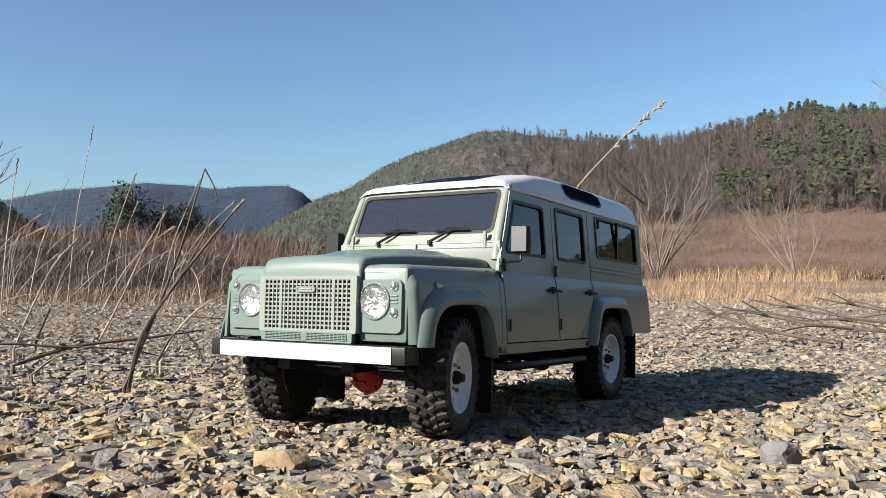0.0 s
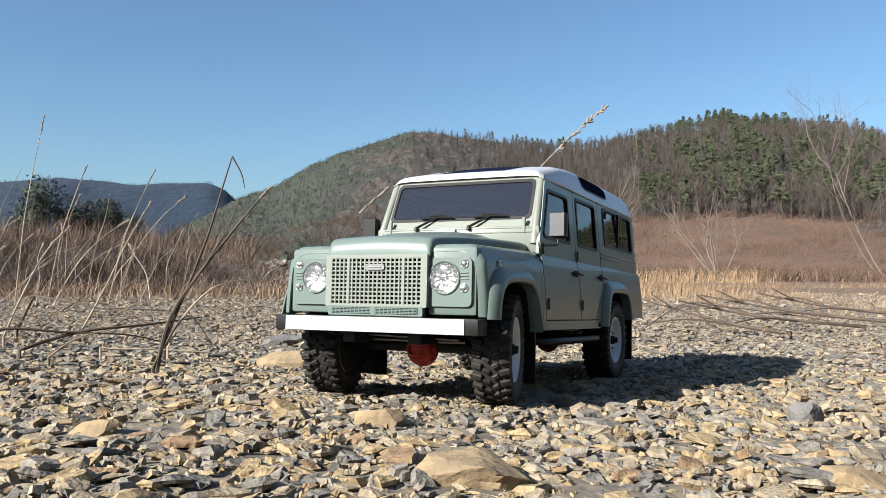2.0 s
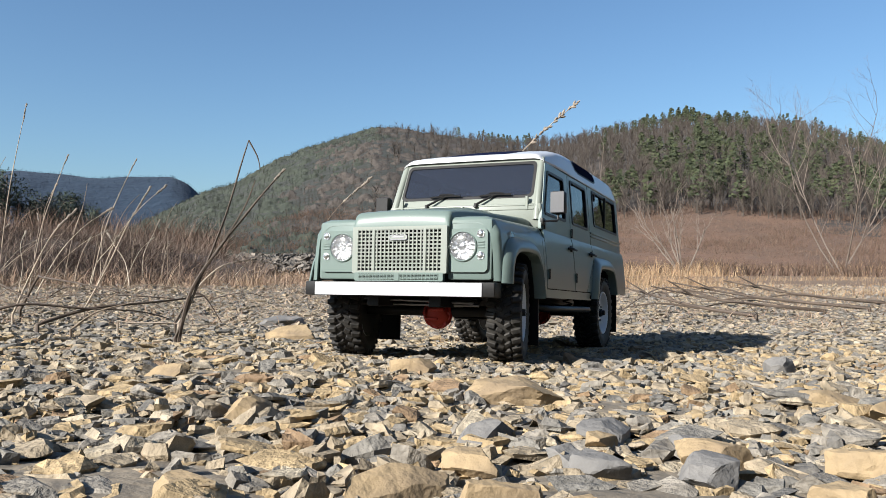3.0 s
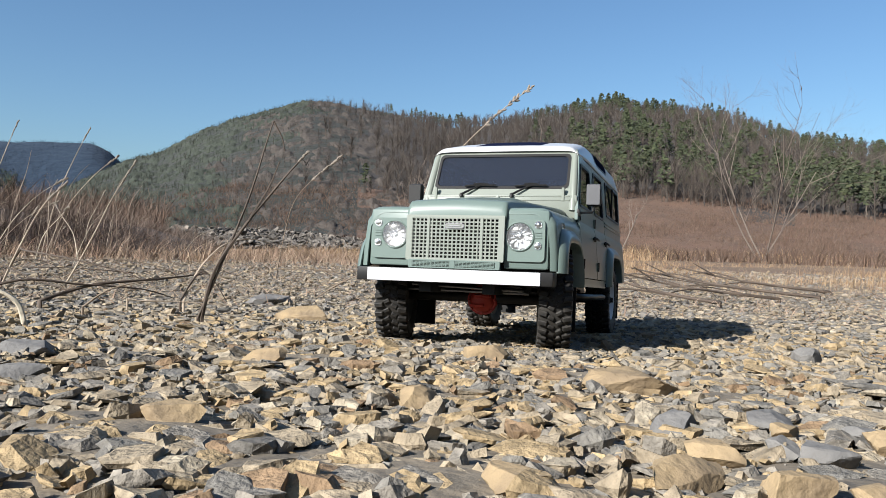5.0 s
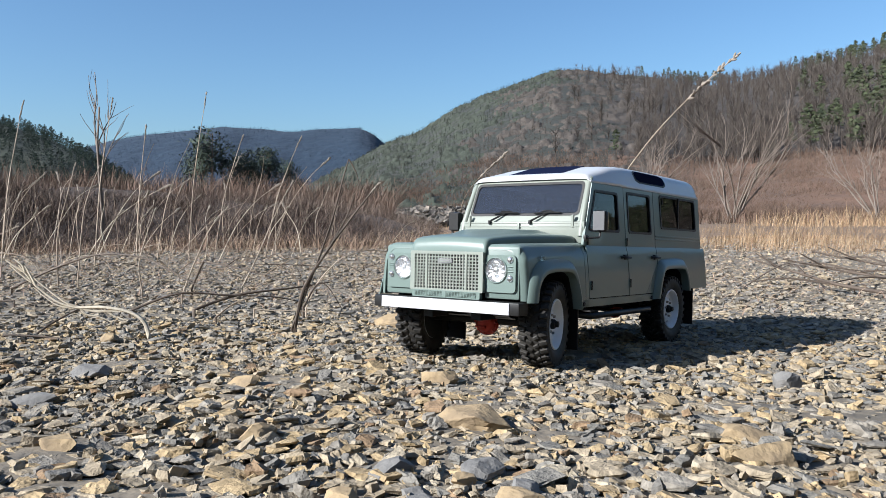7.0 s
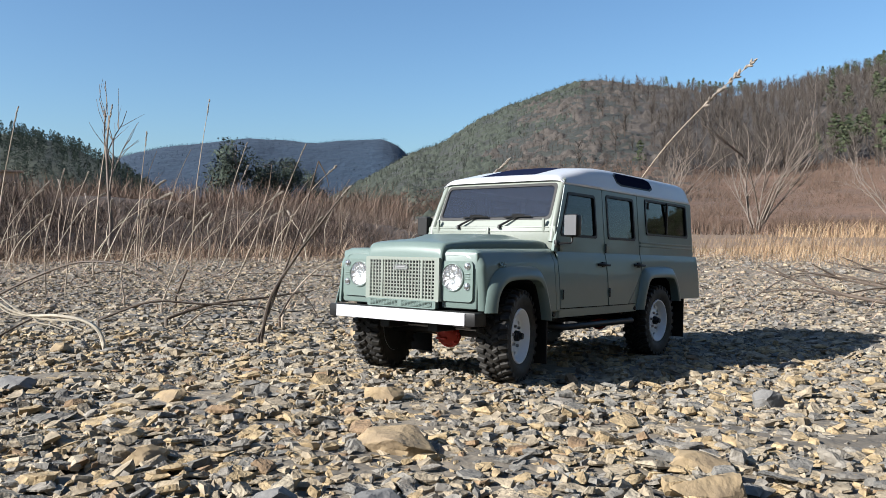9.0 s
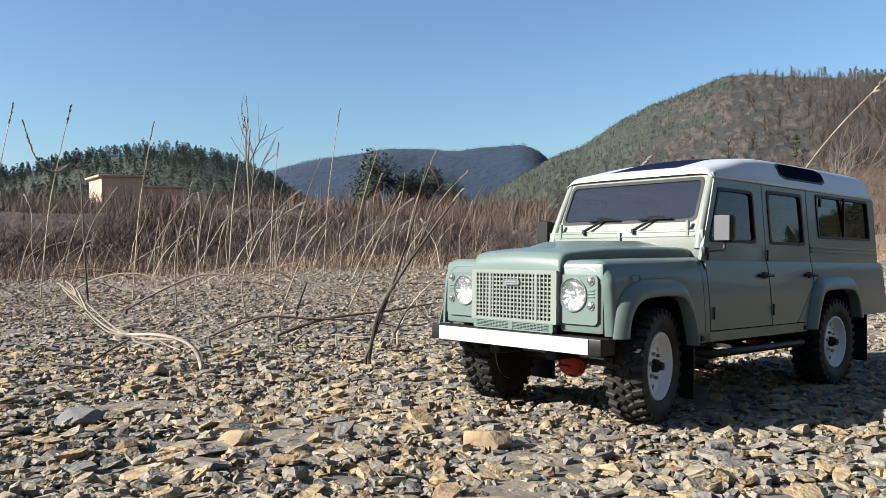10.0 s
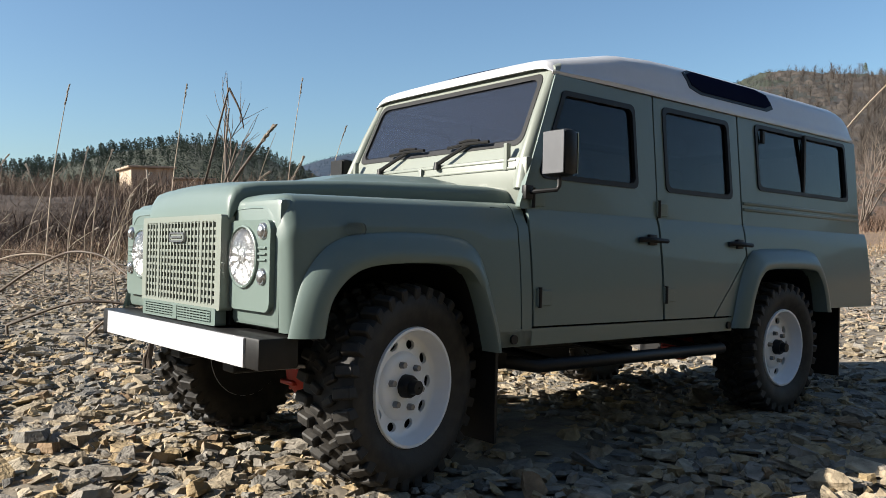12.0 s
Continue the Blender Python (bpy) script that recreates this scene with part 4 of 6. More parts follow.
OCHRE_ROCK = rock_mat("ochre_rock", (0.38, 0.28, 0.16), (0.25, 0.185, 0.115))
SLATE_ROCK = rock_mat("blue_grey_slate", (0.215, 0.204, 0.190), (0.150, 0.144, 0.138))


def rock(x, y, wide, high, turn, material, label):
    """A larger rock: a lump broken along flat faces, with a rough skin."""
    bm = bmesh.new()
    bmesh.ops.create_icosphere(bm, subdivisions=4, radius=1.0)
    seed = Vector((x * 50, y * 50, 1.0))
    cuts = [(Vector((rng.normal(0, 1), rng.normal(0, 1), rng.normal(0.2, 0.7))).normalized(), rng.uniform(0.42, 0.80)) for _ in range(18)] + [(Vector((rng.normal(0, 0.12), rng.normal(0, 0.12), 1)).normalized(), 0.62)]
    for v in bm.verts:
        p = v.co.copy()
        for nrm, d in cuts:
            over = p.dot(nrm) - d
            if over > 0:
                p -= nrm * over
        p += p.normalized() * (0.03 * noise.fractal(p * 2.2 + seed, 1.0, 2.0, 4) + 0.02 * noise.noise(p * 9 + seed))
        v.co = Vector((p.x * wide * 0.58, p.y * wide * 0.42, p.z * high * 1.1))
    ob = part("rock", bm, material, smooth=16)
    ob.matrix_basis = Matrix.Translation((x, y, ground_z(x, y) + 0.001)) @ Matrix.Rotation(radians(turn), 4, "Z")
    return tagged(ob, label, "rock")


rock(0.060, -0.150, 0.040, 0.015, 20, OCHRE_ROCK, "rounded yellow ochre rock among slate shards")
rock(0.172, -0.262, 0.070, 0.013, -30, OCHRE_ROCK, "flat yellow ochre slab with broken edges")
rock(-0.300, 0.215, 0.085, 0.022, 10, OCHRE_ROCK, "pale ochre rock beside a dry stalk")
rock(-0.215, -0.320, 0.060, 0.007, -15, SLATE_ROCK, "cracked blue-grey slate slab on the gravel")
rock(0.300, 0.060, 0.040, 0.014, 35, SLATE_ROCK, "blue-grey slate lump in the car's shadow")
rock(-0.560, 0.560, 0.10, 0.020, 5, SLATE_ROCK, "wide blue-grey slab on weathered gravel")
rock(0.420, 0.300, 0.060, 0.009, -20, OCHRE_ROCK, "broad pale ochre slab on open gravel")
for x, y, wide, high, turn, tan in ((-0.120, -0.420, 0.046, 0.006, 40, False), (0.020, -0.480, 0.040, 0.007, -10, True), (0.090, -0.385, 0.036, 0.008, 75, True), (-0.300, -0.470, 0.050, 0.007, 20, False), (0.245, -0.360, 0.034, 0.007, -50, False), (-0.060, -0.270, 0.034, 0.009, 15, True), (0.330, -0.180, 0.040, 0.007, 60, True), (-0.420, -0.180, 0.046, 0.009, -25, True), (0.170, -0.520, 0.030, 0.007, 5, True), (0.440, -0.120, 0.044, 0.007, -35, False)):
    rock(x, y, wide, high, turn, OCHRE_ROCK if tan else SLATE_ROCK, "flat tan broken slab among shards" if tan else "flat grey slate slab among shards")
rock(0.560, -0.420, 0.045, 0.016, 15, OCHRE_ROCK, "broken ochre rock on open gravel")
rock(0.362, -0.238, 0.052, 0.013, 25, OCHRE_ROCK, "broad ochre block proud of the gravel")
rock(0.470, -0.300, 0.050, 0.012, -40, OCHRE_ROCK, "broad ochre block proud of the gravel")
for k in range(14):
    rr = random.Random(700 + k)
    x, y, wide = 0.215 + 0.115 * (k % 5) / 4 + rr.uniform(-0.012, 0.012), -0.385 - 0.050 * (k // 5) + rr.uniform(-0.015, 0.015), rr.uniform(0.020, 0.036)
    tan = rr.random() < 0.6
    rock(x, y, wide, wide * rr.uniform(0.22, 0.32), rr.uniform(0, 180), OCHRE_ROCK if tan else SLATE_ROCK, "chunky ochre rock among grey rocks" if tan else "chunky blue-grey slate rock among gravel")


# ---- hills ----
def slope_mat(name, low, high, mixed, scale):
    m = mat(name, low, 0.95, vary=high, grain=mixed, scale=scale, bump=0.8, bump_scale=scale * 2)
    return m


HILL_BROWN = slope_mat("leaf_litter_slope", (0.150, 0.085, 0.055), (0.098, 0.063, 0.045), 0.12, 0.25)
HILL_FOREST = slope_mat("forest_floor", (0.058, 0.048, 0.042), (0.036, 0.032, 0.030), 0.15, 0.2)
HILL_GREEN = slope_mat("green_grey_slope", (0.034, 0.036, 0.029), (0.024, 0.027, 0.023), 0.10, 0.10)
# the far ridge's blue is distance haze put into its base colour
HILL_HAZED = slope_mat("haze_blue_slope", (0.015, 0.036, 0.066), (0.011, 0.028, 0.055), 0.15, 0.05)
HILL_DARK = slope_mat("pine_hill_slope", (0.06, 0.065, 0.045), (0.035, 0.045, 0.03), 0.15, 0.3)

MAIN_LINE = [(-46, 1.6), (-42, 3.4), (-40.2, 4.3), (-38.2, 4.9), (-35.7, 6.4), (-33.5, 7.4), (-31.5, 8.0), (-28.5, 8.8), (-26.5, 8.7), (-24.3, 8.4), (-21.5, 8.1), (-19, 7.6), (-16.5, 7.8), (-14.5, 7.9), (-11.5, 8.5), (-8.5, 8.8), (-7.4, 9.0), (-5.5, 8.8), (-3.3, 8.6), (0.4, 8.1), (2.5, 7.3), (5.2, 6.5), (9.4, 5.8), (14, 4.9), (18.5, 4.0), (22, 3.0), (28, 1.8), (45, 2.0), (70, 2.4)]
FAR_LINE = [(-70, 2.6), (-65, 3.4), (-61, 4.0), (-58.5, 4.7), (-55, 5.3), (-51.4, 5.7), (-49, 5.6), (-46.5, 5.5), (-43.8, 5.7), (-42.2, 5.8), (-41.2, 5.3), (-40.2, 4.4), (-38.7, 3.6), (-36, 2.6), (-32, 1.5)]
LEFT_LINE = [(-128, 3), (-93, 3.2), (-82.5, 3.3), (-76.5, 3.8), (-73.5, 4.5), (-70.5, 5.1), (-67.5, 5.5), (-64.5, 5.4), (-62.0, 4.6), (-60.0, 3.7), (-58.0, 2.4), (-55.5, 0.6)]


def hill_height(line, dist, depth, az, q, lumps):
    el = float(np.interp(az, [p[0] for p in line], [p[1] for p in line]))
    top = math.tan(radians(el)) * (dist + depth)
    d = dist + depth * q
    x, y = polar(az, d)
    h = top * (math.sin(q * math.pi / 2) ** 1.25) if q <= 1 else top * math.cos((q - 1) * math.pi / 2)
    return x, y, h + lumps * noise.noise(Vector((x / (depth * 0.15), y / (depth * 0.15), 1.7))) * min(1.0, q * 2)


def hill(name, line, dist, depth, material, label, lumps):
    bm = bmesh.new()
    rows = []
    for az in np.arange(line[0][0], line[-1][0] + 0.01, 0.6):
        rows.append([hill_height(line, dist, depth, az, q, lumps) for q in np.linspace(0, 1.5, 25)])
    add_grid(bm, rows)
    return tagged(part(name, bm, material, smooth=60), label, "hill", kind="structure")


hill("hill_far", FAR_LINE, 800, 300, HILL_HAZED, "far forested ridge, distance haze in its blue colour", 4.0)
main = hill("hill_main", MAIN_LINE, 90, 170, [HILL_BROWN, HILL_FOREST, HILL_GREEN], "hillside of russet brush and leafless woods", 1.2)
for f in main.data.polygons:
    dx, dy = f.center.x - EYE[0], f.center.y - EYE[1]
    bearing, far = math.degrees(math.atan2(dx, dy)), math.hypot(dx, dy)
    patch = noise.noise(Vector((f.center.x / 14, f.center.y / 14, 0)))
    if bearing < -24 + 5 * patch:
        f.material_index = 2
    elif far > 119 + 8 * patch:
        f.material_index = 1
# added out of view: blocks low sky to darken the car's left side
hill("hill_sky_blocker", [(22, 0.5), (34, 6), (50, 16), (70, 31), (95, 37), (120, 35), (150, 23), (185, 13), (215, 8), (236, 2)], 45, 30, HILL_DARK, "unseen hillside added to keep low sky off the car's side", 0.5)
hill("hill_left", LEFT_LINE, 70, 35, HILL_DARK, "low hill of dark pines", 0.5)


# ---- woods on the hills: leafless trees and pines ----
def fan(verts, faces, base, way, width, length, across):
    """One thin upright sliver from base along way."""
    o = len(verts)
    tip = base + way * length
    verts += [tuple(base - across * width), tuple(base + across * width), tuple(tip)]
    faces.append((o, o + 1, o + 2))


def bare_tree(verts, faces, x, y, z, h, twigs):
    side = np.array((math.cos(math.atan2(-(x - EYE[0]), y - EYE[1])), math.sin(math.atan2(-(x - EYE[0]), y - EYE[1])), 0.0))
    base = np.array((x, y, z - 0.3))
    fan(verts, faces, base, np.array((rng.normal(0, 0.04), rng.normal(0, 0.04), 1.0)), h * 0.018, h * 0.95, side)
    for _ in range(twigs):
        t = rng.uniform(0.18, 0.8)
        a, up = rng.uniform(0, math.tau), rng.uniform(0.7, 2.2)
        way = np.array((math.cos(a), math.sin(a), up))
        way /= np.linalg.norm(way)
        fan(verts, faces, base + np.array((0, 0, h * t)), way, h * 0.009, h * (0.55 - 0.35 * t) * rng.uniform(0.7, 1.3), side if rng.uniform() < 0.6 else np.array((0, 0, 1.0)))


def pine_tree(verts, faces, x, y, z, h, tufts, low=0.3, fine=1.0):
    side = np.array((math.cos(math.atan2(-(x - EYE[0]), y - EYE[1])), math.sin(math.atan2(-(x - EYE[0]), y - EYE[1])), 0.0))
    for _ in range(tufts):
        t = rng.uniform(low, 1.0)
        a = rng.uniform(0, math.tau)
        reach = h * (0.32 * (1.05 - t) ** 0.7) * rng.uniform(0.25, 1.0)
        c = np.array((x + reach * math.cos(a), y + reach * math.sin(a), z + h * t))
        w = h * rng.uniform(0.035, 0.075) * fine
        o = len(verts)
        b = rng.uniform(0, math.tau)
        for k in range(3):
            g = b + k * math.tau / 3
            verts.append(tuple(c + side * w * math.cos(g) * 1.3 + np.array((0, 0, 1.0)) * w * math.sin(g) * 0.8 + np.array((-side[1], side[0], 0)) * rng.normal(0, w * 0.6)))
        faces.append((o, o + 1, o + 2))


BARK = pieces("leafless_wood", [(0.0, (0.074, 0.061, 0.051)), (0.3, (0.110, 0.091, 0.076)), (0.55, (0.058, 0.047, 0.041)), (0.8, (0.082, 0.064, 0.053))], rough=0.9, scale=0.8, bump=0.0)
NEEDLES = pieces("pine_needles", [(0.0, (0.048, 0.060, 0.030)), (0.35, (0.060, 0.072, 0.034)), (0.7, (0.040, 0.052, 0.028)), (0.88, (0.074, 0.082, 0.040))], rough=0.85, scale=1.0, bump=0.0)
MIXED = pieces("mixed_wood_crowns", [(0.0, (0.050, 0.058, 0.043)), (0.3, (0.045, 0.055, 0.041)), (0.55, (0.056, 0.057, 0.044)), (0.8, (0.040, 0.051, 0.039))], rough=0.95, scale=0.45, bump=1.0, dark=0.62, bump_dist=0.35)
BARE_CROWNS = pieces("leafless_crowns", [(0.0, (0.080, 0.067, 0.057)), (0.35, (0.073, 0.062, 0.054)), (0.65, (0.088, 0.073, 0.061)), (0.85, (0.068, 0.061, 0.052))], rough=0.95, scale=0.45, bump=1.0, dark=0.62, bump_dist=0.35)
NEEDLES_DARK = pieces("dark_pine_needles", [(0.0, (0.040, 0.058, 0.042)), (0.4, (0.052, 0.070, 0.048)), (0.75, (0.034, 0.050, 0.038))], rough=0.85, scale=1.0, bump=0.0)
# far crowns carry the same painted haze blue
HAZED_LEAF = pieces("haze_blue_crowns", [(0.0, (0.018, 0.040, 0.062)), (0.4, (0.021, 0.044, 0.066)), (0.75, (0.015, 0.034, 0.054))], rough=0.9, scale=0.02, bump=0.0, dark=0.7)
BRUSH = pieces("russet_brush", [(0.0, (0.175, 0.114, 0.084)), (0.35, (0.205, 0.140, 0.105)), (0.65, (0.130, 0.090, 0.068)), (0.85, (0.235, 0.172, 0.132))], rough=0.9, scale=2.0, bump=0.0)
SLOPE_BRUSH = pieces("brown_slope_brush", [(0.0, (0.128, 0.080, 0.057)), (0.35, (0.150, 0.098, 0.071)), (0.65, (0.095, 0.064, 0.048)), (0.85, (0.172, 0.124, 0.094))], rough=0.9, scale=2.0, bump=0.0)

tv, tf, sv, sf = [], [], [], []
pv, pf, gv, gf, bv, bf = [], [], [], [], [], []


def brownness(x, y, az, q):
    """Above zero where leafless brown woods stand on the hill's far shoulder, below where green-grey ones do."""
    return (az + 31) / 9 + (0.5 - q) * 1.6 + 1.3 * noise.noise(Vector((x / 17, y / 17, 3.0)))


# the closed canopy of the far shoulder
bm = bmesh.new()
rows, kinds_of = [], []
for az in np.arange(-46, -17.9, 0.14):
    row = []
    for q in np.linspace(0.02, 1.12, 150):
        x, y, z = hill_height(MAIN_LINE, 90, 170, az, q, 1.2)
        p = Vector((x, y, 0))
        fade = min(1.0, max(0.0, (-19.0 - az) / 3))
        row.append((x, y, z - 0.9 + (0.9 + 0.9 * noise.fractal(p * 0.55, 1.0, 2.0, 3) + 0.5 * noise.noise(p * 0.17)) * fade))
        kinds_of.append(0 if brownness(x, y, az, q) > 0.35 * noise.noise(p * 1.7) else 1)
    rows.append(row)
add_grid(bm, rows)
bm.faces.index_update()
for f in bm.faces:
    i, j = divmod(f.index, 149)
    f.material_index = kinds_of[i * 150 + j]
tagged(part("hill_canopy", bm, [BARE_CROWNS, MIXED], smooth=180), "soft canopy of leafless and green-grey woods", "woods", kind="stuff")

for _ in range(6400):
    az, q = rng.uniform(-42, 24), 0.16 + 0.87 * rng.beta(0.95, 1.15)
    x, y, z = hill_height(MAIN_LINE, 90, 170, az, q, 1.2)
    piny = noise.noise(Vector((x / 30, y / 30, 9.0))) + (0.25 if az > -14 else -0.1) + (0.35 if az > 4 else 0) - 0.1
    small = 1.0 - 0.55 * q
    if az < -22 + rng.normal(0, 2.5):
        continue
    if rng.uniform() < 0.06 + piny * 0.6:
        pine_tree(pv, pf, x, y, z, rng.uniform(4, 7.5) * small, 90, 0.35, 0.7)
        if rng.uniform() < 0.6:
            fan(tv, tf, np.array((x, y, z)), np.array((0, 0, 1.0)), 0.14 * small, 5.0 * small, np.array((math.cos(radians(az)), -math.sin(radians(az)), 0)))
    else:
        bare_tree(tv, tf, x, y, z, rng.uniform(3.5, 7.0) * small, 34)
for _ in range(6500):
    az, q = rng.uniform(-45, -19), rng.uniform(0.05, 1.02)
    x, y, z = hill_height(MAIN_LINE, 90, 170, az, q, 1.2)
    if az < -20 + rng.normal(0, 1.5):
        v, f = (bv, bf) if brownness(x, y, az, q) > rng.normal(0, 0.35) else (gv, gf)
        bare_tree(v, f, x, y, z + 0.2, rng.uniform(0.6, 1.5), 16)
for _ in range(5200):
    az, q = rng.uniform(-44, 26), rng.uniform(0.0, 0.20)
    x, y, z = hill_height(MAIN_LINE, 90, 170, az, q, 1.2)
    clump = max(0.35, 0.8 + 1.5 * noise.noise(Vector((x / 7, y / 7, 4.0))))
    for _ in range(16):
        b = np.array((x + rng.normal(0, 1.0), y + rng.normal(0, 1.0), z - 0.1))
        fan(sv, sf, b, np.array((rng.normal(0, 0.5), rng.normal(0, 0.3), 1.0)), 0.035, rng.uniform(0.25, 0.8) * clump, np.array((math.cos(radians(az)), -math.sin(radians(az)), 0)))
bulk("leafless_woods", tv, tf, BARK, "leafless grey-brown woods on the hillside", "woods")
bulk("pine_woods", pv, pf, NEEDLES, "green pines among the leafless woods", "woods")
bulk("green_grey_woods", gv, gf, MIXED, "green-grey woods on the far shoulder of the hill", "woods")
bulk("brown_grey_woods", bv, bf, BARE_CROWNS, "soft grey-brown leafless crowns on the hillside", "woods")
bulk("hillside_brush", sv, sf, SLOPE_BRUSH, "russet dry brush on the lower slope", "brush")
pv, pf = [], []
for _ in range(2300):
    az, q = rng.uniform(-100, -54.5), rng.uniform(0.25, 1.05)
    x, y, z = hill_height(LEFT_LINE, 70, 35, az, q, 0.5)
    pine_tree(pv, pf, x, y, z - 0.3, rng.uniform(1.0, 1.9), 80, 0.05, 0.6)
bulk("dark_pine_woods", pv, pf, NEEDLES_DARK, "dark pine woods on the low hill", "woods")
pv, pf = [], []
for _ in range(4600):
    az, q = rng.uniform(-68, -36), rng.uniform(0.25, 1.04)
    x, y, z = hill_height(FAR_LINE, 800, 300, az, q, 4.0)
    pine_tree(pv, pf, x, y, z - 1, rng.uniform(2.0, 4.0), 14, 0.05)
bulk("far_woods", pv, pf, HAZED_LEAF, "far woods along the ridge, tinted blue for haze", "woods")


# ---- bank, dam and dry grass across the gravel ----
BANK = mat("dark_earth_bank", (0.044, 0.030, 0.023), 0.95, vary=(0.070, 0.048, 0.036), grain=0.10, scale=9, bump=1.0, bump_scale=10)


def bank_top(az):
    return float(np.interp(az, [-140, -100, -75, -60, -52, -44, -39, -36], [0.30, 0.36, 0.35, 0.30, 0.25, 0.19, 0.11, 0.01]))


def bank_height(az, d):
    """The bank rises steeply and then runs out behind as a low terrace."""
    q = (d - 3.9) / 2.2
    return bank_top(az) * (1 - (1 - min(1.0, max(0.0, q) * 1.6)) ** 2) * float(np.interp(d, [5.6, 9, 16.5], [1.0, 0.9, 0.0]))


bm = bmesh.new()
rows = []
for az in np.arange(-140, -35.9, 0.5):
    row = []
    for q in np.linspace(0, 1, 14):
        d = 3.9 + 2.2 * q
        x, y = polar(az, d)
        row.append((x, y, bank_height(az, d) - 0.03 + 0.08 * noise.noise(Vector((x * 1.8, y * 1.8, 5.0))) * min(1, q * 3)))
    for d in (7, 8.5, 10, 12, 14, 16.5):
        x, y = polar(az, d)
        row.append((x, y, bank_height(az, d) - 0.03 + 0.06 * noise.noise(Vector((x * 0.8, y * 0.8, 5.0)))))
    rows.append(row)
add_grid(bm, rows)
tagged(part("earth_bank", bm, BANK, smooth=70), "dark earth bank behind the gravel", "bank", kind="structure")

ROCK = pieces("dam_rocks", [(0.0, (0.15, 0.135, 0.12)), (0.3, (0.20, 0.178, 0.155)), (0.6, (0.10, 0.090, 0.080)), (0.8, (0.25, 0.215, 0.18))], rough=0.9, scale=6, bump=0.8, dark=0.55, bump_dist=0.02)
verts, faces, off = [], [], 0
for _ in range(2600):
    az, q = rng.uniform(-42, -24), rng.uniform(0, 1)
    d = 9.5 + 0.9 * q + rng.normal(0, 0.06)
    x, y = polar(az, d)
    top = float(np.interp(az, [-42, -39, -33, -28, -25.5, -24], [0.12, 0.20, 0.22, 0.17, 0.10, 0.03]))
    p, f = SHARDS[rng.integers(len(SHARDS))]
    g = (p * rng.uniform(0.03, 0.09)) @ turn_of(0.5).T + (x, y, top * q ** 0.8)
    verts.append(g)
    faces += [tuple(i + off for i in h) for h in f]
    off += len(g)
bulk("rock_dam", np.concatenate(verts).tolist(), faces, ROCK, "low dam of piled grey rocks", "rocks")

STRAW = pieces("dry_straw_grass", [(0.0, (0.37, 0.245, 0.140)), (0.25, (0.41, 0.285, 0.165)), (0.5, (0.25, 0.155, 0.092)), (0.7, (0.31, 0.190, 0.112)), (0.85, (0.45, 0.335, 0.215))], rough=0.8, scale=12, bump=0.0)
TWIGS = pieces("brown_scrub_twigs", [(0.0, (0.175, 0.128, 0.104)), (0.35, (0.220, 0.165, 0.132)), (0.65, (0.125, 0.092, 0.076)), (0.90, (0.32, 0.255, 0.200))], rough=0.9, scale=12, bump=0.0)


def blades(name, count, place, height, width, lean, material, label, category):
    """Many thin bent blades, two triangles each; place() gives x, y, z and a factor for the height."""
    v, f = [], []
    for _ in range(count):
        x, y, z, k = place()
        h = height[0] + (height[1] - height[0]) * rng.beta(1.6, 2.4)
        h *= k
        a = rng.uniform(0, math.tau)
        c, s = math.cos(a), math.sin(a)
        lx, ly = rng.normal(lean[0], lean[1]) * h, rng.normal(0, lean[1]) * h
        w = rng.uniform(*width)
        o = len(v)
        v += [(x - c * w, y - s * w, z), (x + c * w, y + s * w, z), (x + lx * 0.4 + c * w * 0.7, y + ly * 0.4 + s * w * 0.7, z + h * 0.6), (x + lx * 0.4 - c * w * 0.7, y + ly * 0.4 - s * w * 0.7, z + h * 0.6), (x + lx, y + ly, z + h)]
        f += [(o, o + 1, o + 2, o + 3), (o + 3, o + 2, o + 4)]
    return bulk(name, v, f, material, label, category)


def meadow():
    while True:
        az = rng.uniform(-40, 34)
        near = float(np.interp(az, [-62, -45, -25, -12, -4, 8, 34], [4.0, 3.8, 3.4, 2.6, 2.3, 2.2, 2.2]))
        d = near + 9 * rng.beta(1.0, 3.0) if az > -38 else near - 0.3 + 1.2 * rng.uniform(0, 1)
        x, y = polar(az, d)
        thick = noise.noise(Vector((x * 1.1, y * 1.1, 2.0)))
        if d < near + 0.8 and rng.uniform() > 0.35 + 0.6 * thick:
            continue
        return x, y, ground_z(x, y) - 0.02, max(0.15, 0.55 + 1.4 * thick) * (0.7 if d < near + 0.5 else 1.0)


blades("dry_meadow", 62000, meadow, (0.015, 0.11), (0.0004, 0.0013), (0.15, 0.28), STRAW, "dry straw-coloured grass across the gravel", "grass")


FOOT_GRASS = pieces("russet_foot_grass", [(0.0, (0.33, 0.225, 0.160)), (0.4, (0.40, 0.290, 0.205)), (0.7, (0.25, 0.170, 0.125)), (0.9, (0.45, 0.35, 0.25))], rough=0.85, scale=12, bump=0.0)


def foot():
    az = rng.uniform(-100, -24)
    x, y = polar(az, 3.3 + 1.3 * rng.beta(2.0, 1.6))
    t = noise.noise(Vector((x * 1.4, y * 1.4, 7.0)))
    return x, y, ground_z(x, y) - 0.01, 0.8 + 0.9 * t


blades("foot_grass", 24000, foot, (0.02, 0.12), (0.0005, 0.0016), (0.2, 0.6), FOOT_GRASS, "russet dry grass at the foot of the bank", "grass")


def litter():
    x, y = polar(rng.uniform(-84, 10), 1.3 + 2.6 * rng.beta(1.6, 1.2))
    return x, y, ground_z(x, y) + 0.002, 1.0


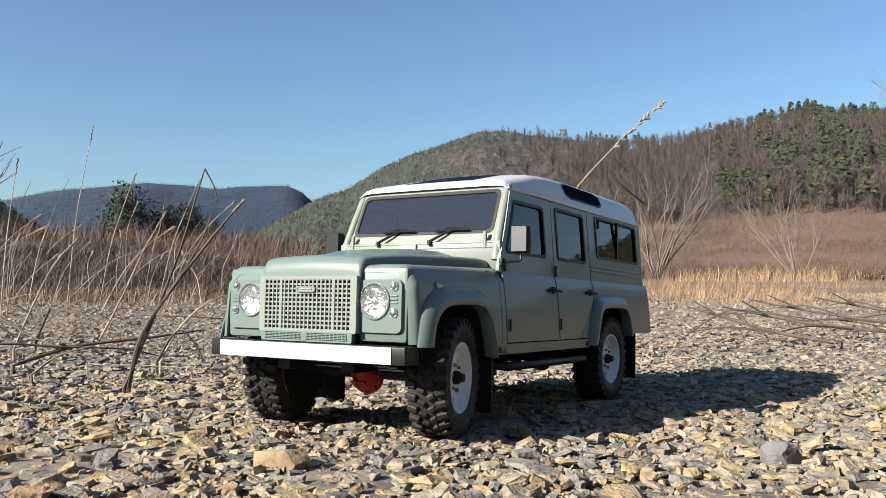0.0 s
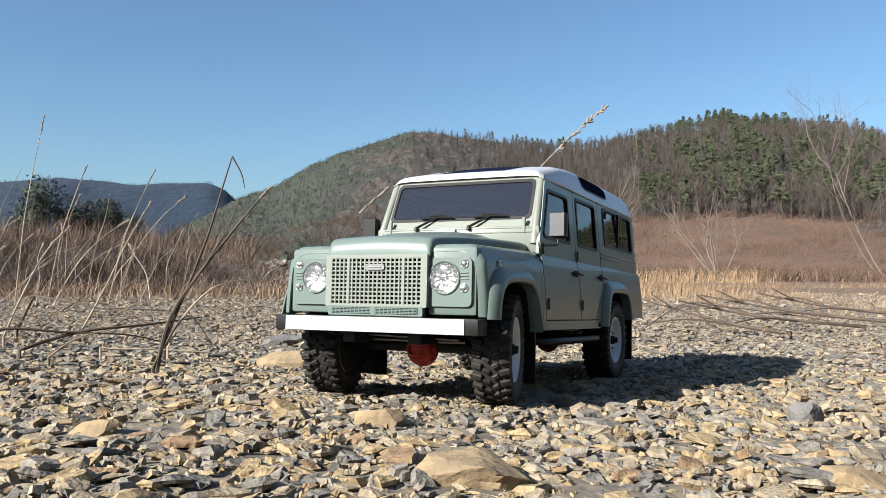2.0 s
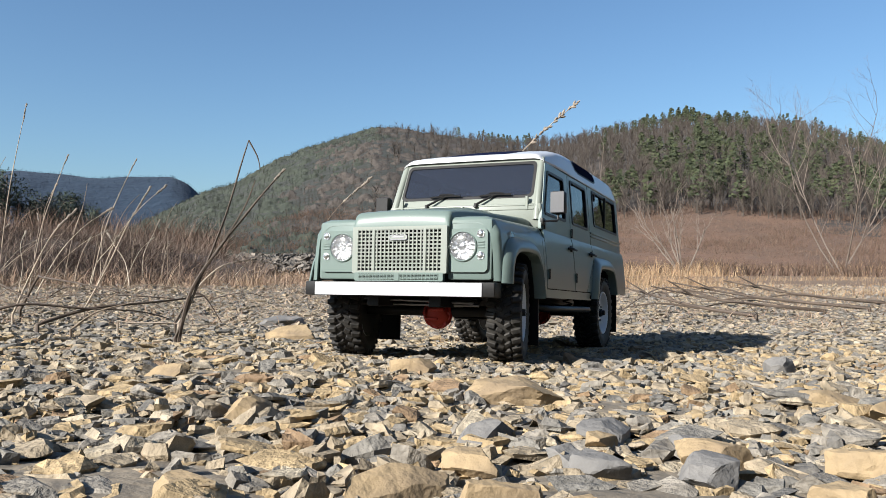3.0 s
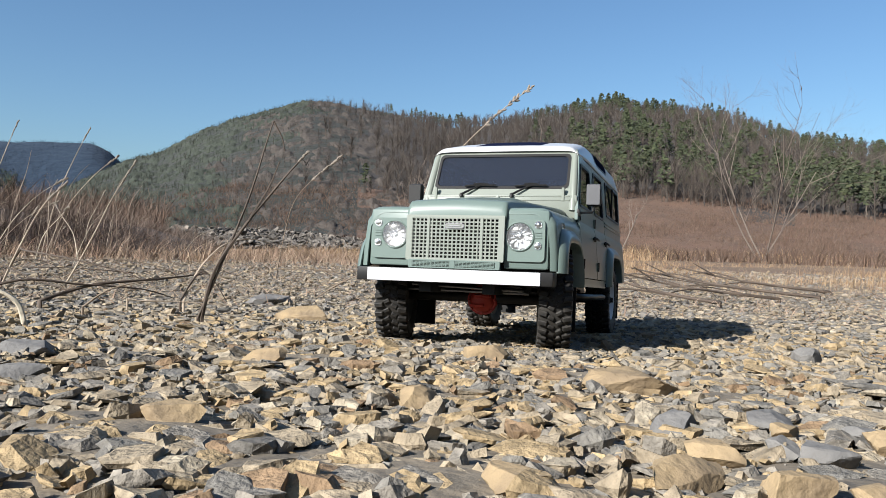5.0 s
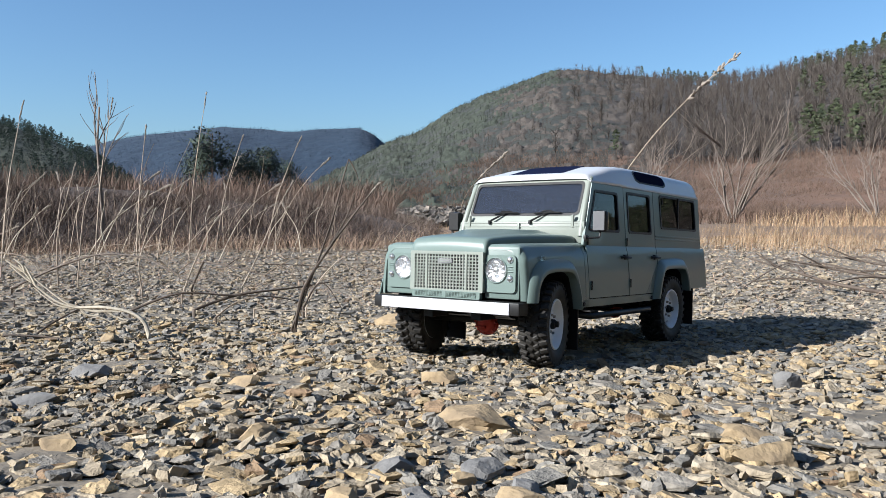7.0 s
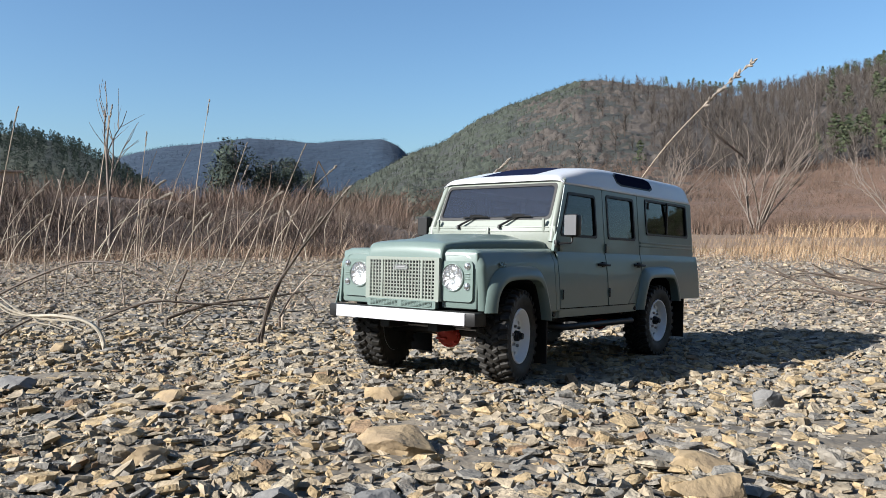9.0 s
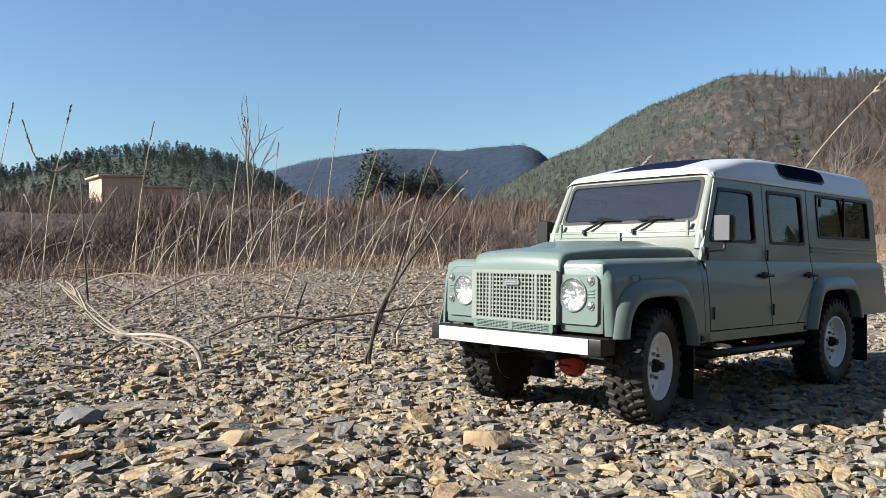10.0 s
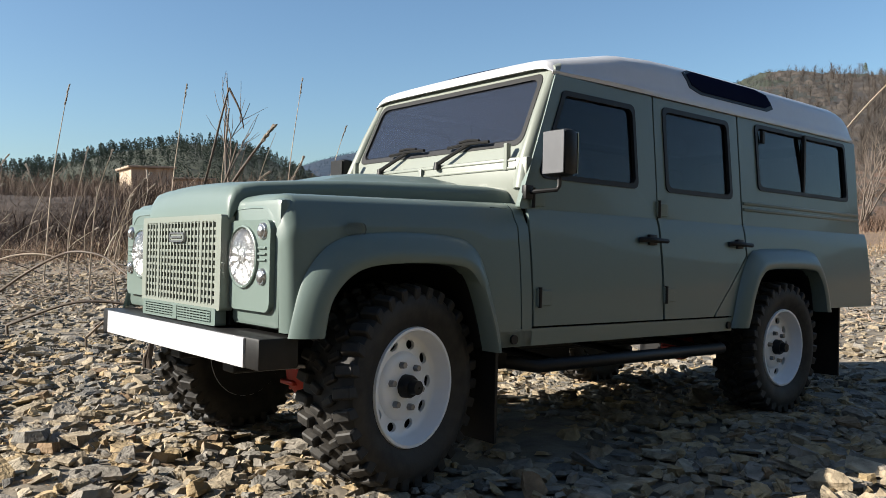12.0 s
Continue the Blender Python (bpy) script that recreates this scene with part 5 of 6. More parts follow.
blades("straw_litter", 14000, litter, (0.006, 0.024), (0.0004, 0.0012), (0.0, 2.6), FOOT_GRASS, "broken straw strewn over the gravel", "straw")


def scrub():
    az = rng.uniform(-112, -37)
    q = rng.beta(2.6, 1.0) if rng.uniform() < 0.8 else rng.uniform(0, 1)
    d = 3.7 + 2.3 * q
    x, y = polar(az, d)
    t = noise.noise(Vector((x * 0.8, y * 0.8, 4.0)))
    return x, y, max(-0.02, bank_height(az, d) - 0.06), 0.8 + 0.6 * t


blades("bank_scrub", 46000, scrub, (0.05, 0.20), (0.0006, 0.0019), (0.10, 0.6), TWIGS, "brown leafless scrub over the bank", "scrub")


def tangle():
    az = rng.uniform(-112, -37)
    q = rng.uniform(0, 1.0)
    d = 3.7 + 2.4 * q
    x, y = polar(az, d)
    return x, y, max(-0.02, bank_height(az, d) - 0.06), 0.7 + 0.8 * noise.noise(Vector((x * 1.3, y * 1.3, 9.0)))


TANGLE = pieces("dark_bramble_twigs", [(0.0, (0.075, 0.052, 0.041)), (0.4, (0.115, 0.078, 0.062)), (0.75, (0.050, 0.037, 0.031)), (0.90, (0.24, 0.180, 0.140))], rough=0.9, scale=12, bump=0.0)
blades("bramble_tangle", 80000, tangle, (0.03, 0.13), (0.0006, 0.0026), (0.1, 0.9), TANGLE, "dark bramble tangle over the bank's face", "scrub")


def far_scrub():
    az = rng.uniform(-112, -40)
    d = 5.3 + 12 * rng.beta(1.0, 1.8)
    x, y = polar(az, d)
    return x, y, bank_height(az, d) - 0.05, 0.8 + 0.5 * noise.noise(Vector((x * 0.3, y * 0.3, 8.0)))


blades("far_scrub", 64000, far_scrub, (0.10, 0.46), (0.0010, 0.0030), (0.08, 0.35), BRUSH, "russet scrub beyond the bank", "scrub")

def field_brush():
    az = rng.uniform(-42, 36)
    x, y = polar(az, 10 + 82 * rng.uniform(0, 1) ** 1.6)
    return x, y, 0.0, 0.30 + 0.016 * math.hypot(x, y) + 0.15 * noise.noise(Vector((x * 0.2, y * 0.2, 6.0)))


blades("field_brush", 44000, field_brush, (0.12, 0.50), (0.002, 0.008), (0.05, 0.4), SLOPE_BRUSH, "low russet brush over the field", "brush")

def tufts():
    while True:
        x, y = polar(rng.uniform(-17, 36), 6 + 26 * rng.uniform(0, 1) ** 1.5)
        t = noise.noise(Vector((x * 0.55, y * 0.55, 11.0)))
        if t > 0.24:
            return x, y, -0.01, 0.3 + 1.7 * t


blades("grass_tufts", 11000, tufts, (0.06, 0.26), (0.0012, 0.0036), (0.1, 0.35), STRAW, "taller tufts of dry grass before the slope", "grass")

# ---- two sheds beyond the scrub ----
PLASTER = mat("weathered_tan_wall", (0.58, 0.46, 0.35), 0.9, vary=(0.44, 0.33, 0.24), grain=0.15, scale=1.5, bump=0.3, bump_scale=6)
ROOFING = mat("faded_sheet_roof", (0.42, 0.32, 0.23), 0.7, vary=(0.32, 0.24, 0.18), grain=0.15, scale=2, bump=0.2, bump_scale=8)


def shed(az, d, width, depth, height, label):
    x, y = polar(az, d)
    top = thing("shed", label, "shed", Matrix.Translation((x, y, 0)) @ Matrix.Rotation(radians(-az + 14), 4, "Z"), group="sheds beyond the scrub")
    bm = bmesh.new()
    add_box(bm, (-width / 2, -depth / 2, 0), (width / 2, depth / 2, height), 0.02)
    part("wall", bm, PLASTER, top)
    bm = bmesh.new()
    add_box(bm, (-width / 2 - 0.15, -depth / 2 - 0.15, height), (width / 2 + 0.15, depth / 2 + 0.15, height + 0.10), 0.02)
    part("roof", bm, ROOFING, top, "flat sheet roof")
    bm = bmesh.new()
    add_box(bm, (-0.4, -depth / 2 - 0.03, 0), (0.4, -depth / 2 + 0.02, 1.9), 0.01)
    part("door", bm, BANK, top, "dark plank door")


shed(-69.6, 40, 1.8, 2.4, 2.85, "small tan plastered shed with flat roof")
shed(-67.2, 46, 2.3, 2.4, 2.70, "long low tan shed behind dry scrub")


# ---- dry stalks, sticks and trees ----
STEM = mat("pale_dry_stem", (0.25, 0.19, 0.135), 0.75, vary=(0.15, 0.11, 0.08), grain=0.15, scale=160, bump=0.4, bump_scale=300)
DARK_STEM = mat("dark_dry_stem", (0.055, 0.040, 0.030), 0.75, vary=(0.11, 0.078, 0.055), grain=0.15, scale=160, bump=0.4, bump_scale=300)
BLEACHED = mat("bleached_reed", (0.62, 0.55, 0.43), 0.7, vary=(0.45, 0.38, 0.28), grain=0.15, scale=200, bump=0.5, bump_scale=300)
REED = mat("pale_reed_stem", (0.46, 0.375, 0.285), 0.75, vary=(0.32, 0.25, 0.185), grain=0.15, scale=160, bump=0.4, bump_scale=300)
HEAD = mat("dry_seed_head", (0.31, 0.265, 0.215), 0.85, vary=(0.20, 0.165, 0.135), grain=0.15, scale=300, bump=0.4, bump_scale=500)
TREE_BARK = mat("grey_brown_bark", (0.20, 0.160, 0.130), 0.85, vary=(0.13, 0.102, 0.084), grain=0.15, scale=14, bump=0.6, bump_scale=30)


def curve_through(pts, n=6):
    pts = [Vector(p) for p in pts]
    out = []
    for i in range(len(pts) - 1):
        p0, p1, p2, p3 = pts[max(i - 1, 0)], pts[i], pts[i + 1], pts[min(i + 2, len(pts) - 1)]
        for k in range(n):
            t = k / n
            out.append(0.5 * ((2 * p1) + (p2 - p0) * t + (2 * p0 - 5 * p1 + 4 * p2 - p3) * t * t + (3 * p1 - p0 - 3 * p2 + p3) * t ** 3))
    return out + [pts[-1]]


def seed_head(line, share, size, seed):
    """Spikelets round the upper share of a line of points."""
    rr = random.Random(seed)
    bm = bmesh.new()
    line = line[int(len(line) * (1 - share)):]
    for i in range(len(line) - 1):
        d = (line[i + 1] - line[i]).normalized()
        for _ in range(8 if size < 0.02 else 5):
            p = line[i].lerp(line[i + 1], rr.random())
            out = (d.orthogonal() @ Matrix.Rotation(rr.uniform(0, math.tau), 3, d)).normalized()
            w = (d * 1.4 + out * (rr.uniform(0.12, 0.5) if size < 0.02 else rr.uniform(0.4, 1.0))).normalized()
            l = size * rr.uniform(0.7, 1.3)
            m = Matrix.Translation(p + w * l * 0.5) @ w.to_track_quat("Z", "Y").to_matrix().to_4x4()
            bmesh.ops.create_icosphere(bm, subdivisions=1, radius=1.0, matrix=m @ Matrix.Diagonal((l * 0.22, l * 0.22, l * 0.55, 1)))
    return bm


def stalk(pts, r, label, material=None, head=0.0, size=0.006, seed=1, side=(), name="dry_stalk", group=""):
    """A dry stalk through the points, with a seed head over its upper share and thin side shoots."""
    base = Vector(pts[0])
    line = curve_through([Vector(p) - base for p in pts])
    top = thing(name, label, "stalk", Matrix.Translation(base), group=group)
    bm = bmesh.new()
    add_tube(bm, [line[0] - Vector((0, 0, 0.015))] + line, r, 6, r * 0.35)
    stem = part("stem", bm, material or STEM, top, smooth=60)
    if head:
        part("seed_head", seed_head(line, head, size, seed), HEAD, top, "pale dry seed head")
    for q in side:
        bm = bmesh.new()
        sline = curve_through([Vector(p) - base for p in q])
        add_tube(bm, sline, r * 0.6, 5, r * 0.25)
        part("shoot", bm, material or STEM, top, smooth=60)
    return top


stalk([(-0.338, 0.042, 0.000), (-0.320, 0.059, 0.063), (-0.299, 0.079, 0.140), (-0.287, 0.092, 0.203), (-0.281, 0.098, 0.232)], 0.0018, "dark bent dry stalk standing in the gravel", DARK_STEM,
      side=[[(-0.281, 0.098, 0.232), (-0.272, 0.103, 0.213), (-0.269, 0.105, 0.197)]])
stalk([(-0.335, 0.045, 0.000), (-0.325, 0.054, 0.056), (-0.299, 0.078, 0.112), (-0.283, 0.092, 0.140), (-0.266, 0.105, 0.168), (-0.248, 0.121, 0.197)], 0.0025, "brown dry stalk with a split tip", DARK_STEM, head=0.12, size=0.005,
      side=[[(-0.301, 0.076, 0.108), (-0.282, 0.093, 0.153), (-0.273, 0.101, 0.185)]])
stalk([(-0.417, -0.126, 0.002), (-0.423, -0.130, 0.023), (-0.439, -0.141, 0.035), (-0.464, -0.161, 0.041), (-0.489, -0.179, 0.041), (-0.508, -0.194, 0.048), (-0.531, -0.210, 0.069), (-0.542, -0.218, 0.086), (-0.548, -0.222, 0.095)], 0.0028, "bleached broken reed bent over the gravel", BLEACHED, name="broken_reed",
      side=[[(-0.542, -0.218, 0.086), (-0.553, -0.226, 0.094), (-0.561, -0.232, 0.101)], [(-0.542, -0.218, 0.086), (-0.545, -0.220, 0.095), (-0.554, -0.226, 0.103)], [(-0.535, -0.213, 0.073), (-0.546, -0.222, 0.084), (-0.557, -0.229, 0.095)], [(-0.531, -0.210, 0.069), (-0.539, -0.216, 0.089), (-0.542, -0.218, 0.094)],
            [(-0.489, -0.179, 0.041), (-0.502, -0.190, 0.049), (-0.526, -0.206, 0.071), (-0.544, -0.219, 0.091)], [(-0.444, -0.145, 0.036), (-0.469, -0.165, 0.036), (-0.489, -0.179, 0.040), (-0.510, -0.196, 0.045), (-0.533, -0.212, 0.067)], [(-0.485, -0.177, 0.038), (-0.479, -0.173, 0.032), (-0.468, -0.164, 0.029), (-0.458, -0.156, 0.024)], [(-0.462, -0.159, 0.038), (-0.451, -0.151, 0.029), (-0.438, -0.142, 0.024)]])
stalk([(-1.33, 3.02, -0.06), (-1.30, 3.03, 0.12), (-1.22, 3.06, 0.30), (-1.06, 3.09, 0.52), (-0.87, 3.13, 0.72), (-0.68, 3.16, 0.88)], 0.0052, "tall leaning grass stalk with a plumed seed head", REED, head=0.24, size=0.027, seed=4)
stalk([(-0.62, 0.84, -0.04), (-0.50, 0.80, 0.02), (-0.36, 0.78, 0.05), (-0.22, 0.78, 0.075)], 0.0018, "low brown stalk arching behind the car", STEM, head=0.2, size=0.008, seed=5)
stalk([(-0.95, 1.25, -0.05), (-0.93, 1.26, 0.10), (-0.90, 1.28, 0.22), (-0.80, 1.33, 0.33)], 0.0018, "thin grass stalk with a small seed head", STEM, head=0.22, size=0.012, seed=6)

# tall reeds on the far side of the gravel
TALL = [(-66.5, 2.3, 0.46, 8), (-58.0, 2.7, 0.45, 5), (-54.5, 2.9, 0.59, 7), (-52.7, 3.0, 0.45, 14), (-72.0, 2.3, 0.50, 10), (-75.0, 2.2, 0.48, 9), (-49.2, 3.0, 0.45, 18), (-60.7, 2.6, 0.52, 7)]
for k, (az, d, h, lean) in enumerate(TALL):
    x, y = polar(az, d)
    rx, ry = math.cos(radians(az)), -math.sin(radians(az))
    z = ground_z(x, y)
    bend = h * math.sin(radians(lean))
    stalk([(x, y, z), (x + rx * bend * 0.3, y + ry * bend * 0.3, z + h * 0.45), (x + rx * bend * 0.65, y + ry * bend * 0.65, z + h * 0.75), (x + rx * bend, y + ry * bend, z + h)], 0.0021, "tall dry reed with a thin seed head", REED, head=0.17, size=0.008, seed=20 + k, name="tall_reed", group="tall reeds along the gravel")
x, y = polar(-69.0, 2.1)
rx, ry = math.cos(radians(-69.0)), -math.sin(radians(-69.0))
stalk([(x + rx * a, y + ry * a, ground_z(x, y) + h) for a, h in ((0, 0), (-0.005, 0.16), (-0.008, 0.30), (-0.025, 0.335), (-0.06, 0.315), (-0.10, 0.345), (-0.125, 0.43))], 0.0024, "dark curled reed with drooping tip", DARK_STEM, head=0.45, size=0.007, seed=41, name="curled_reed")

# broken branches lying at the edge of the gravel
for k, (az, d, length, turn) in enumerate(((-4.5, 2.25, 0.50, 168), (-6.5, 2.05, 0.40, 190), (-10.0, 1.95, 0.36, 155), (-2.0, 2.45, 0.42, 176))):
    rr = random.Random(500 + k)
    x, y = polar(az, d)
    c, s = math.cos(radians(turn)), math.sin(radians(turn))

    def along(q, up, side=0.0):
        px, py = x + c * length * (q - 0.5) - s * side, y + s * length * (q - 0.5) + c * side
        return (px, py, ground_z(px, py) + up)

    stalk([along(0, 0.008), along(0.3, 0.02, 0.02), along(0.65, 0.035, -0.015), along(1.0, 0.065, 0.01)], 0.0050, "broken brown branch lying on the gravel", DARK_STEM, name="fallen_branch", group="broken branches on the gravel",
          side=[[along(0.35, 0.02, 0.02), along(0.55, 0.03, 0.07), along(0.72, 0.02, 0.12)], [along(0.6, 0.034, -0.012), along(0.78, 0.05, -0.06), along(0.95, 0.04, -0.10)], [along(0.75, 0.042, 0.0), along(0.9, 0.08, 0.03)]])

# the tangle of bent stalks beside the standing pair
for material, r, pts in (
        (DARK_STEM, 0.0019, [(-0.547, -0.205, 0.004), (-0.544, -0.182, 0.018), (-0.532, -0.152, 0.034), (-0.532, -0.131, 0.035)]),
        (DARK_STEM, 0.0026, [(-1.258, 0.109, 0.003), (-1.157, 0.136, 0.042), (-1.059, 0.159, 0.071), (-0.981, 0.167, 0.080), (-0.896, 0.179, 0.075), (-0.822, 0.182, 0.057), (-0.734, 0.194, 0.024), (-0.651, 0.204, 0.005)]),
        (DARK_STEM, 0.0022, [(-0.923, 0.311, 0.003), (-0.881, 0.309, 0.059), (-0.849, 0.295, 0.061), (-0.777, 0.312, 0.051), (-0.690, 0.340, 0.031), (-0.630, 0.348, 0.010)]),
        (REED, 0.0024, [(-1.759, 0.152, 0.006), (-1.727, 0.178, 0.035), (-1.663, 0.228, 0.059), (-1.598, 0.278, 0.059), (-1.560, 0.306, 0.038), (-1.545, 0.316, 0.004)]),
        (DARK_STEM, 0.0030, [(-0.607, 0.082, 0.004), (-0.585, 0.153, 0.023), (-0.545, 0.238, 0.030), (-0.521, 0.310, 0.037)]),
        (DARK_STEM, 0.0022, [(-0.662, 0.002, 0.006), (-0.628, 0.068, 0.030), (-0.591, 0.135, 0.024), (-0.551, 0.205, 0.017), (-0.535, 0.255, 0.003)]),
        (DARK_STEM, 0.0018, [(-0.478, 0.198, 0.005), (-0.461, 0.213, 0.042), (-0.447, 0.223, 0.038), (-0.429, 0.236, 0.003)]),
        (DARK_STEM, 0.0022, [(-1.407, -0.008, 0.008), (-1.371, 0.019, 0.013), (-1.318, 0.061, 0.015), (-1.242, 0.118, 0.004)]),
        (STEM, 0.0016, [(-0.500, 0.041, 0.004), (-0.478, 0.059, 0.025), (-0.448, 0.083, 0.036)]),
        (REED, 0.0014, [(-0.488, 0.104, 0.012), (-0.476, 0.113, 0.009), (-0.438, 0.142, 0.008), (-0.385, 0.183, 0.003)]),
        (REED, 0.0016, [(-0.474, 0.200, 0.004), (-0.470, 0.225, 0.045), (-0.467, 0.270, 0.078), (-0.466, 0.312, 0.089), (-0.464, 0.355, 0.092), (-0.449, 0.407, 0.084)]),
        (REED, 0.0024, [(-0.451, -0.409, 0.005), (-0.411, -0.378, 0.009), (-0.356, -0.335, 0.011), (-0.322, -0.310, 0.004)]),
        (REED, 0.0016, [(-0.609, -0.295, 0.008), (-0.591, -0.282, 0.009), (-0.564, -0.261, 0.003)]),
        (DARK_STEM, 0.0018, [(-0.540, -0.247, 0.010), (-0.515, -0.228, 0.009), (-0.481, -0.201, 0.005), (-0.461, -0.186, 0.007)]),
        (DARK_STEM, 0.0018, [(-0.959, -0.031, 0.008), (-1.025, -0.082, 0.006), (-1.090, -0.132, 0.010)])):
    stalk(pts, r, "fallen dry stalk bowed over the gravel", material, name="fallen_stalk", group="fallen stalks on the gravel")

# slender pale reeds standing among the fallen ones
for k, pts in enumerate((
        [(-0.851, 0.382, 0.004), (-0.826, 0.405, 0.072), (-0.800, 0.430, 0.155), (-0.772, 0.454, 0.224)],
        [(-0.805, 0.202, 0.004), (-0.789, 0.217, 0.061), (-0.766, 0.239, 0.130), (-0.741, 0.260, 0.169)],
        [(-0.961, 0.222, 0.004), (-0.968, 0.220, 0.055), (-0.958, 0.231, 0.113), (-0.944, 0.244, 0.166)],
        [(-1.340, 0.253, 0.002), (-1.343, 0.255, 0.103), (-1.329, 0.270, 0.190), (-1.313, 0.286, 0.272)],
        [(-1.302, 0.279, 0.002), (-1.293, 0.291, 0.152), (-1.282, 0.303, 0.214), (-1.266, 0.318, 0.267)],
        [(-1.590, 0.090, 0.002), (-1.546, 0.125, 0.141), (-1.523, 0.146, 0.204), (-1.484, 0.179, 0.266)])):
    stalk(pts, 0.0018, "slender pale reed standing in the gravel", REED, head=0.30 if k in (0, 1) else 0.15, size=0.006, seed=80 + k, name="standing_reed", group="pale reeds in the gravel")

# the thicket: a few reeds, repeated
kinds = []
for k in range(7):
    rr = random.Random(100 + k)
    h = rr.uniform(0.16, 0.32)
    bend = h * rr.uniform(0.10, 0.55)
    pts = [(0, 0, 0), (bend * 0.25, rr.uniform(-0.01, 0.01), h * 0.45), (bend * 0.6, rr.uniform(-0.02, 0.02), h * 0.78), (bend, rr.uniform(-0.02, 0.02), h)]
    side = [[(bend * 0.3, 0, h * 0.5), (bend * 0.3 + rr.uniform(0.02, 0.06), rr.uniform(-0.02, 0.02), h * rr.uniform(0.68, 0.82))]] if k % 2 else []
    ob = stalk(pts, 0.0014, "dry pale reed leaning in the thicket", (REED, STEM, BLEACHED, REED)[k % 4], head=0.16 if k % 2 == 0 else 0.0, size=0.010, seed=60 + k, side=side, name="thicket_reed", group="reeds of the thicket")
    kinds.append(ob)
for k in range(150):
    az = rng.uniform(-92, -44 if k % 4 else -38)
    d = rng.uniform(2.7, 4.1) if az < -46 else rng.uniform(3.4, 4.3)
    x, y = polar(az, d)
    m = Matrix.Translation((x, y, ground_z(x, y))) @ Matrix.Rotation(radians(-az + rng.normal(0, 62)), 4, "Z") @ Matrix.Rotation(rng.normal(0.10, 0.28), 4, "Y") @ Matrix.Scale(rng.uniform(0.6, 1.35), 4)
    copy_thing(kinds[k % 7], m)
for k, ob in enumerate(kinds):
    x, y = polar(-50 - 4 * k, 3.3)
    ob.matrix_basis = Matrix.Translation((x, y, ground_z(x, y))) @ Matrix.Rotation(radians(50 + 4 * k), 4, "Z")

# fallen stems lying on the gravel in long bows
for k in range(22):
    rr = random.Random(300 + k)
    az, d = (rr.uniform(-78, -32), rr.uniform(2.1, 3.1)) if k < 20 else (rr.uniform(-16, 6), rr.uniform(1.8, 2.6))
    x, y = polar(az, d)
    length, heading, rise = rr.uniform(0.14, 0.45), rr.uniform(-0.5, 0.5) + (math.pi if rr.random() < 0.5 else 0) - radians(az), rr.uniform(0.01, 0.07)
    pts = []
    for q in (0, 0.3, 0.6, 0.85, 1.0):
        px, py = x + length * (q - 0.5) * math.cos(heading), y + length * (q - 0.5) * math.sin(heading) + rr.uniform(-0.015, 0.015)
        pts.append((px, py, ground_z(px, py) + 0.004 + rise * 4 * q * (1 - q) * rr.uniform(0.7, 1.2)))
    stalk(pts, rr.uniform(0.0010, 0.0020), "fallen dry stalk bowed over the gravel", (DARK_STEM, REED, STEM, DARK_STEM)[k % 4] if k < 20 else DARK_STEM, name="fallen_stalk", group="fallen stalks on the gravel")


# ---- trees and shrubs without leaves ----
def branch(bm, start, way, length, r, depth, rr, spread=0.6, sub=4, twigs=None):
    pts = [start]
    w = way.copy()
    for k in range(4):
        w = (w + Vector((rr.gauss(0, 0.12), rr.gauss(0, 0.12), rr.gauss(0.05, 0.06)))).normalized()
        pts.append(pts[-1] + w * length / 4)
    add_tube(bm, pts, r, 6 if depth > 1 else 4, r * 0.4, cap=False)
    if depth == 0:
        return
    for k in range(sub):
        t = rr.uniform(0.3, 1.0)
        i = min(3, int(t * 4))
        p = pts[i].lerp(pts[i + 1], t * 4 - i)
        out = (w.orthogonal() @ Matrix.Rotation(rr.uniform(0, math.tau), 3, w)).normalized()
        branch(twigs or bm, p, (w + out * rr.uniform(spread * 0.7, spread * 1.5)).normalized(), length * rr.uniform(0.4, 0.65), r * 0.45, depth - 1, rr, spread, sub)


def leafless(name, az, d, h, stems, label, seed, r, lean=0.0, spread=0.6, depth=3, sub=4, category="tree"):
    rr = random.Random(seed)
    x, y = polar(az, d)
    top = thing(name, label, category, Matrix.Translation((x, y, ground_z(x, y) - 0.03)))
    for k in range(stems):
        bm, crown = bmesh.new(), bmesh.new()
        a = rr.uniform(0, math.tau)
        w = Vector((math.cos(a) * 0.5 * (stems > 1) + lean, math.sin(a) * 0.5 * (stems > 1), 1)).normalized()
        branch(bm, Vector((rr.gauss(0, 0.03), rr.gauss(0, 0.03), 0)), w, h * rr.uniform(0.55, 0.75), r, depth, rr, spread, sub, crown)
        part("trunk", bm, TREE_BARK, top, smooth=60)
        tagged(part("crown", crown, TREE_BARK, top, smooth=60), kind="stuff")


leafless("bare_tree", 2.0, 14.0, 3.1, 4, "tall leafless tree with thin pale branches", 11, 0.013, 0.0, 0.6, 4, 4)
leafless("bare_shrub", -16.6, 12.0, 1.8, 10, "leafless grey shrub on the brown slope", 12, 0.015, 0.0, 0.45, 2, 4, "shrub")
leafless("bare_shrub", -22.5, 12.5, 1.5, 6, "smaller leafless shrub on the brown slope", 13, 0.013, 0.0, 0.45, 2, 4, "shrub")
leafless("bare_shrub", -8.0, 11.0, 1.2, 6, "thin leafless shrub above the dry meadow", 15, 0.014, 0.0, 0.45, 2, 4, "shrub")
leafless("sapling", -59.3, 4.0, 0.98, 1, "slender leafless sapling in the scrub", 14, 0.010, 0.0, 0.40, 2, 4)


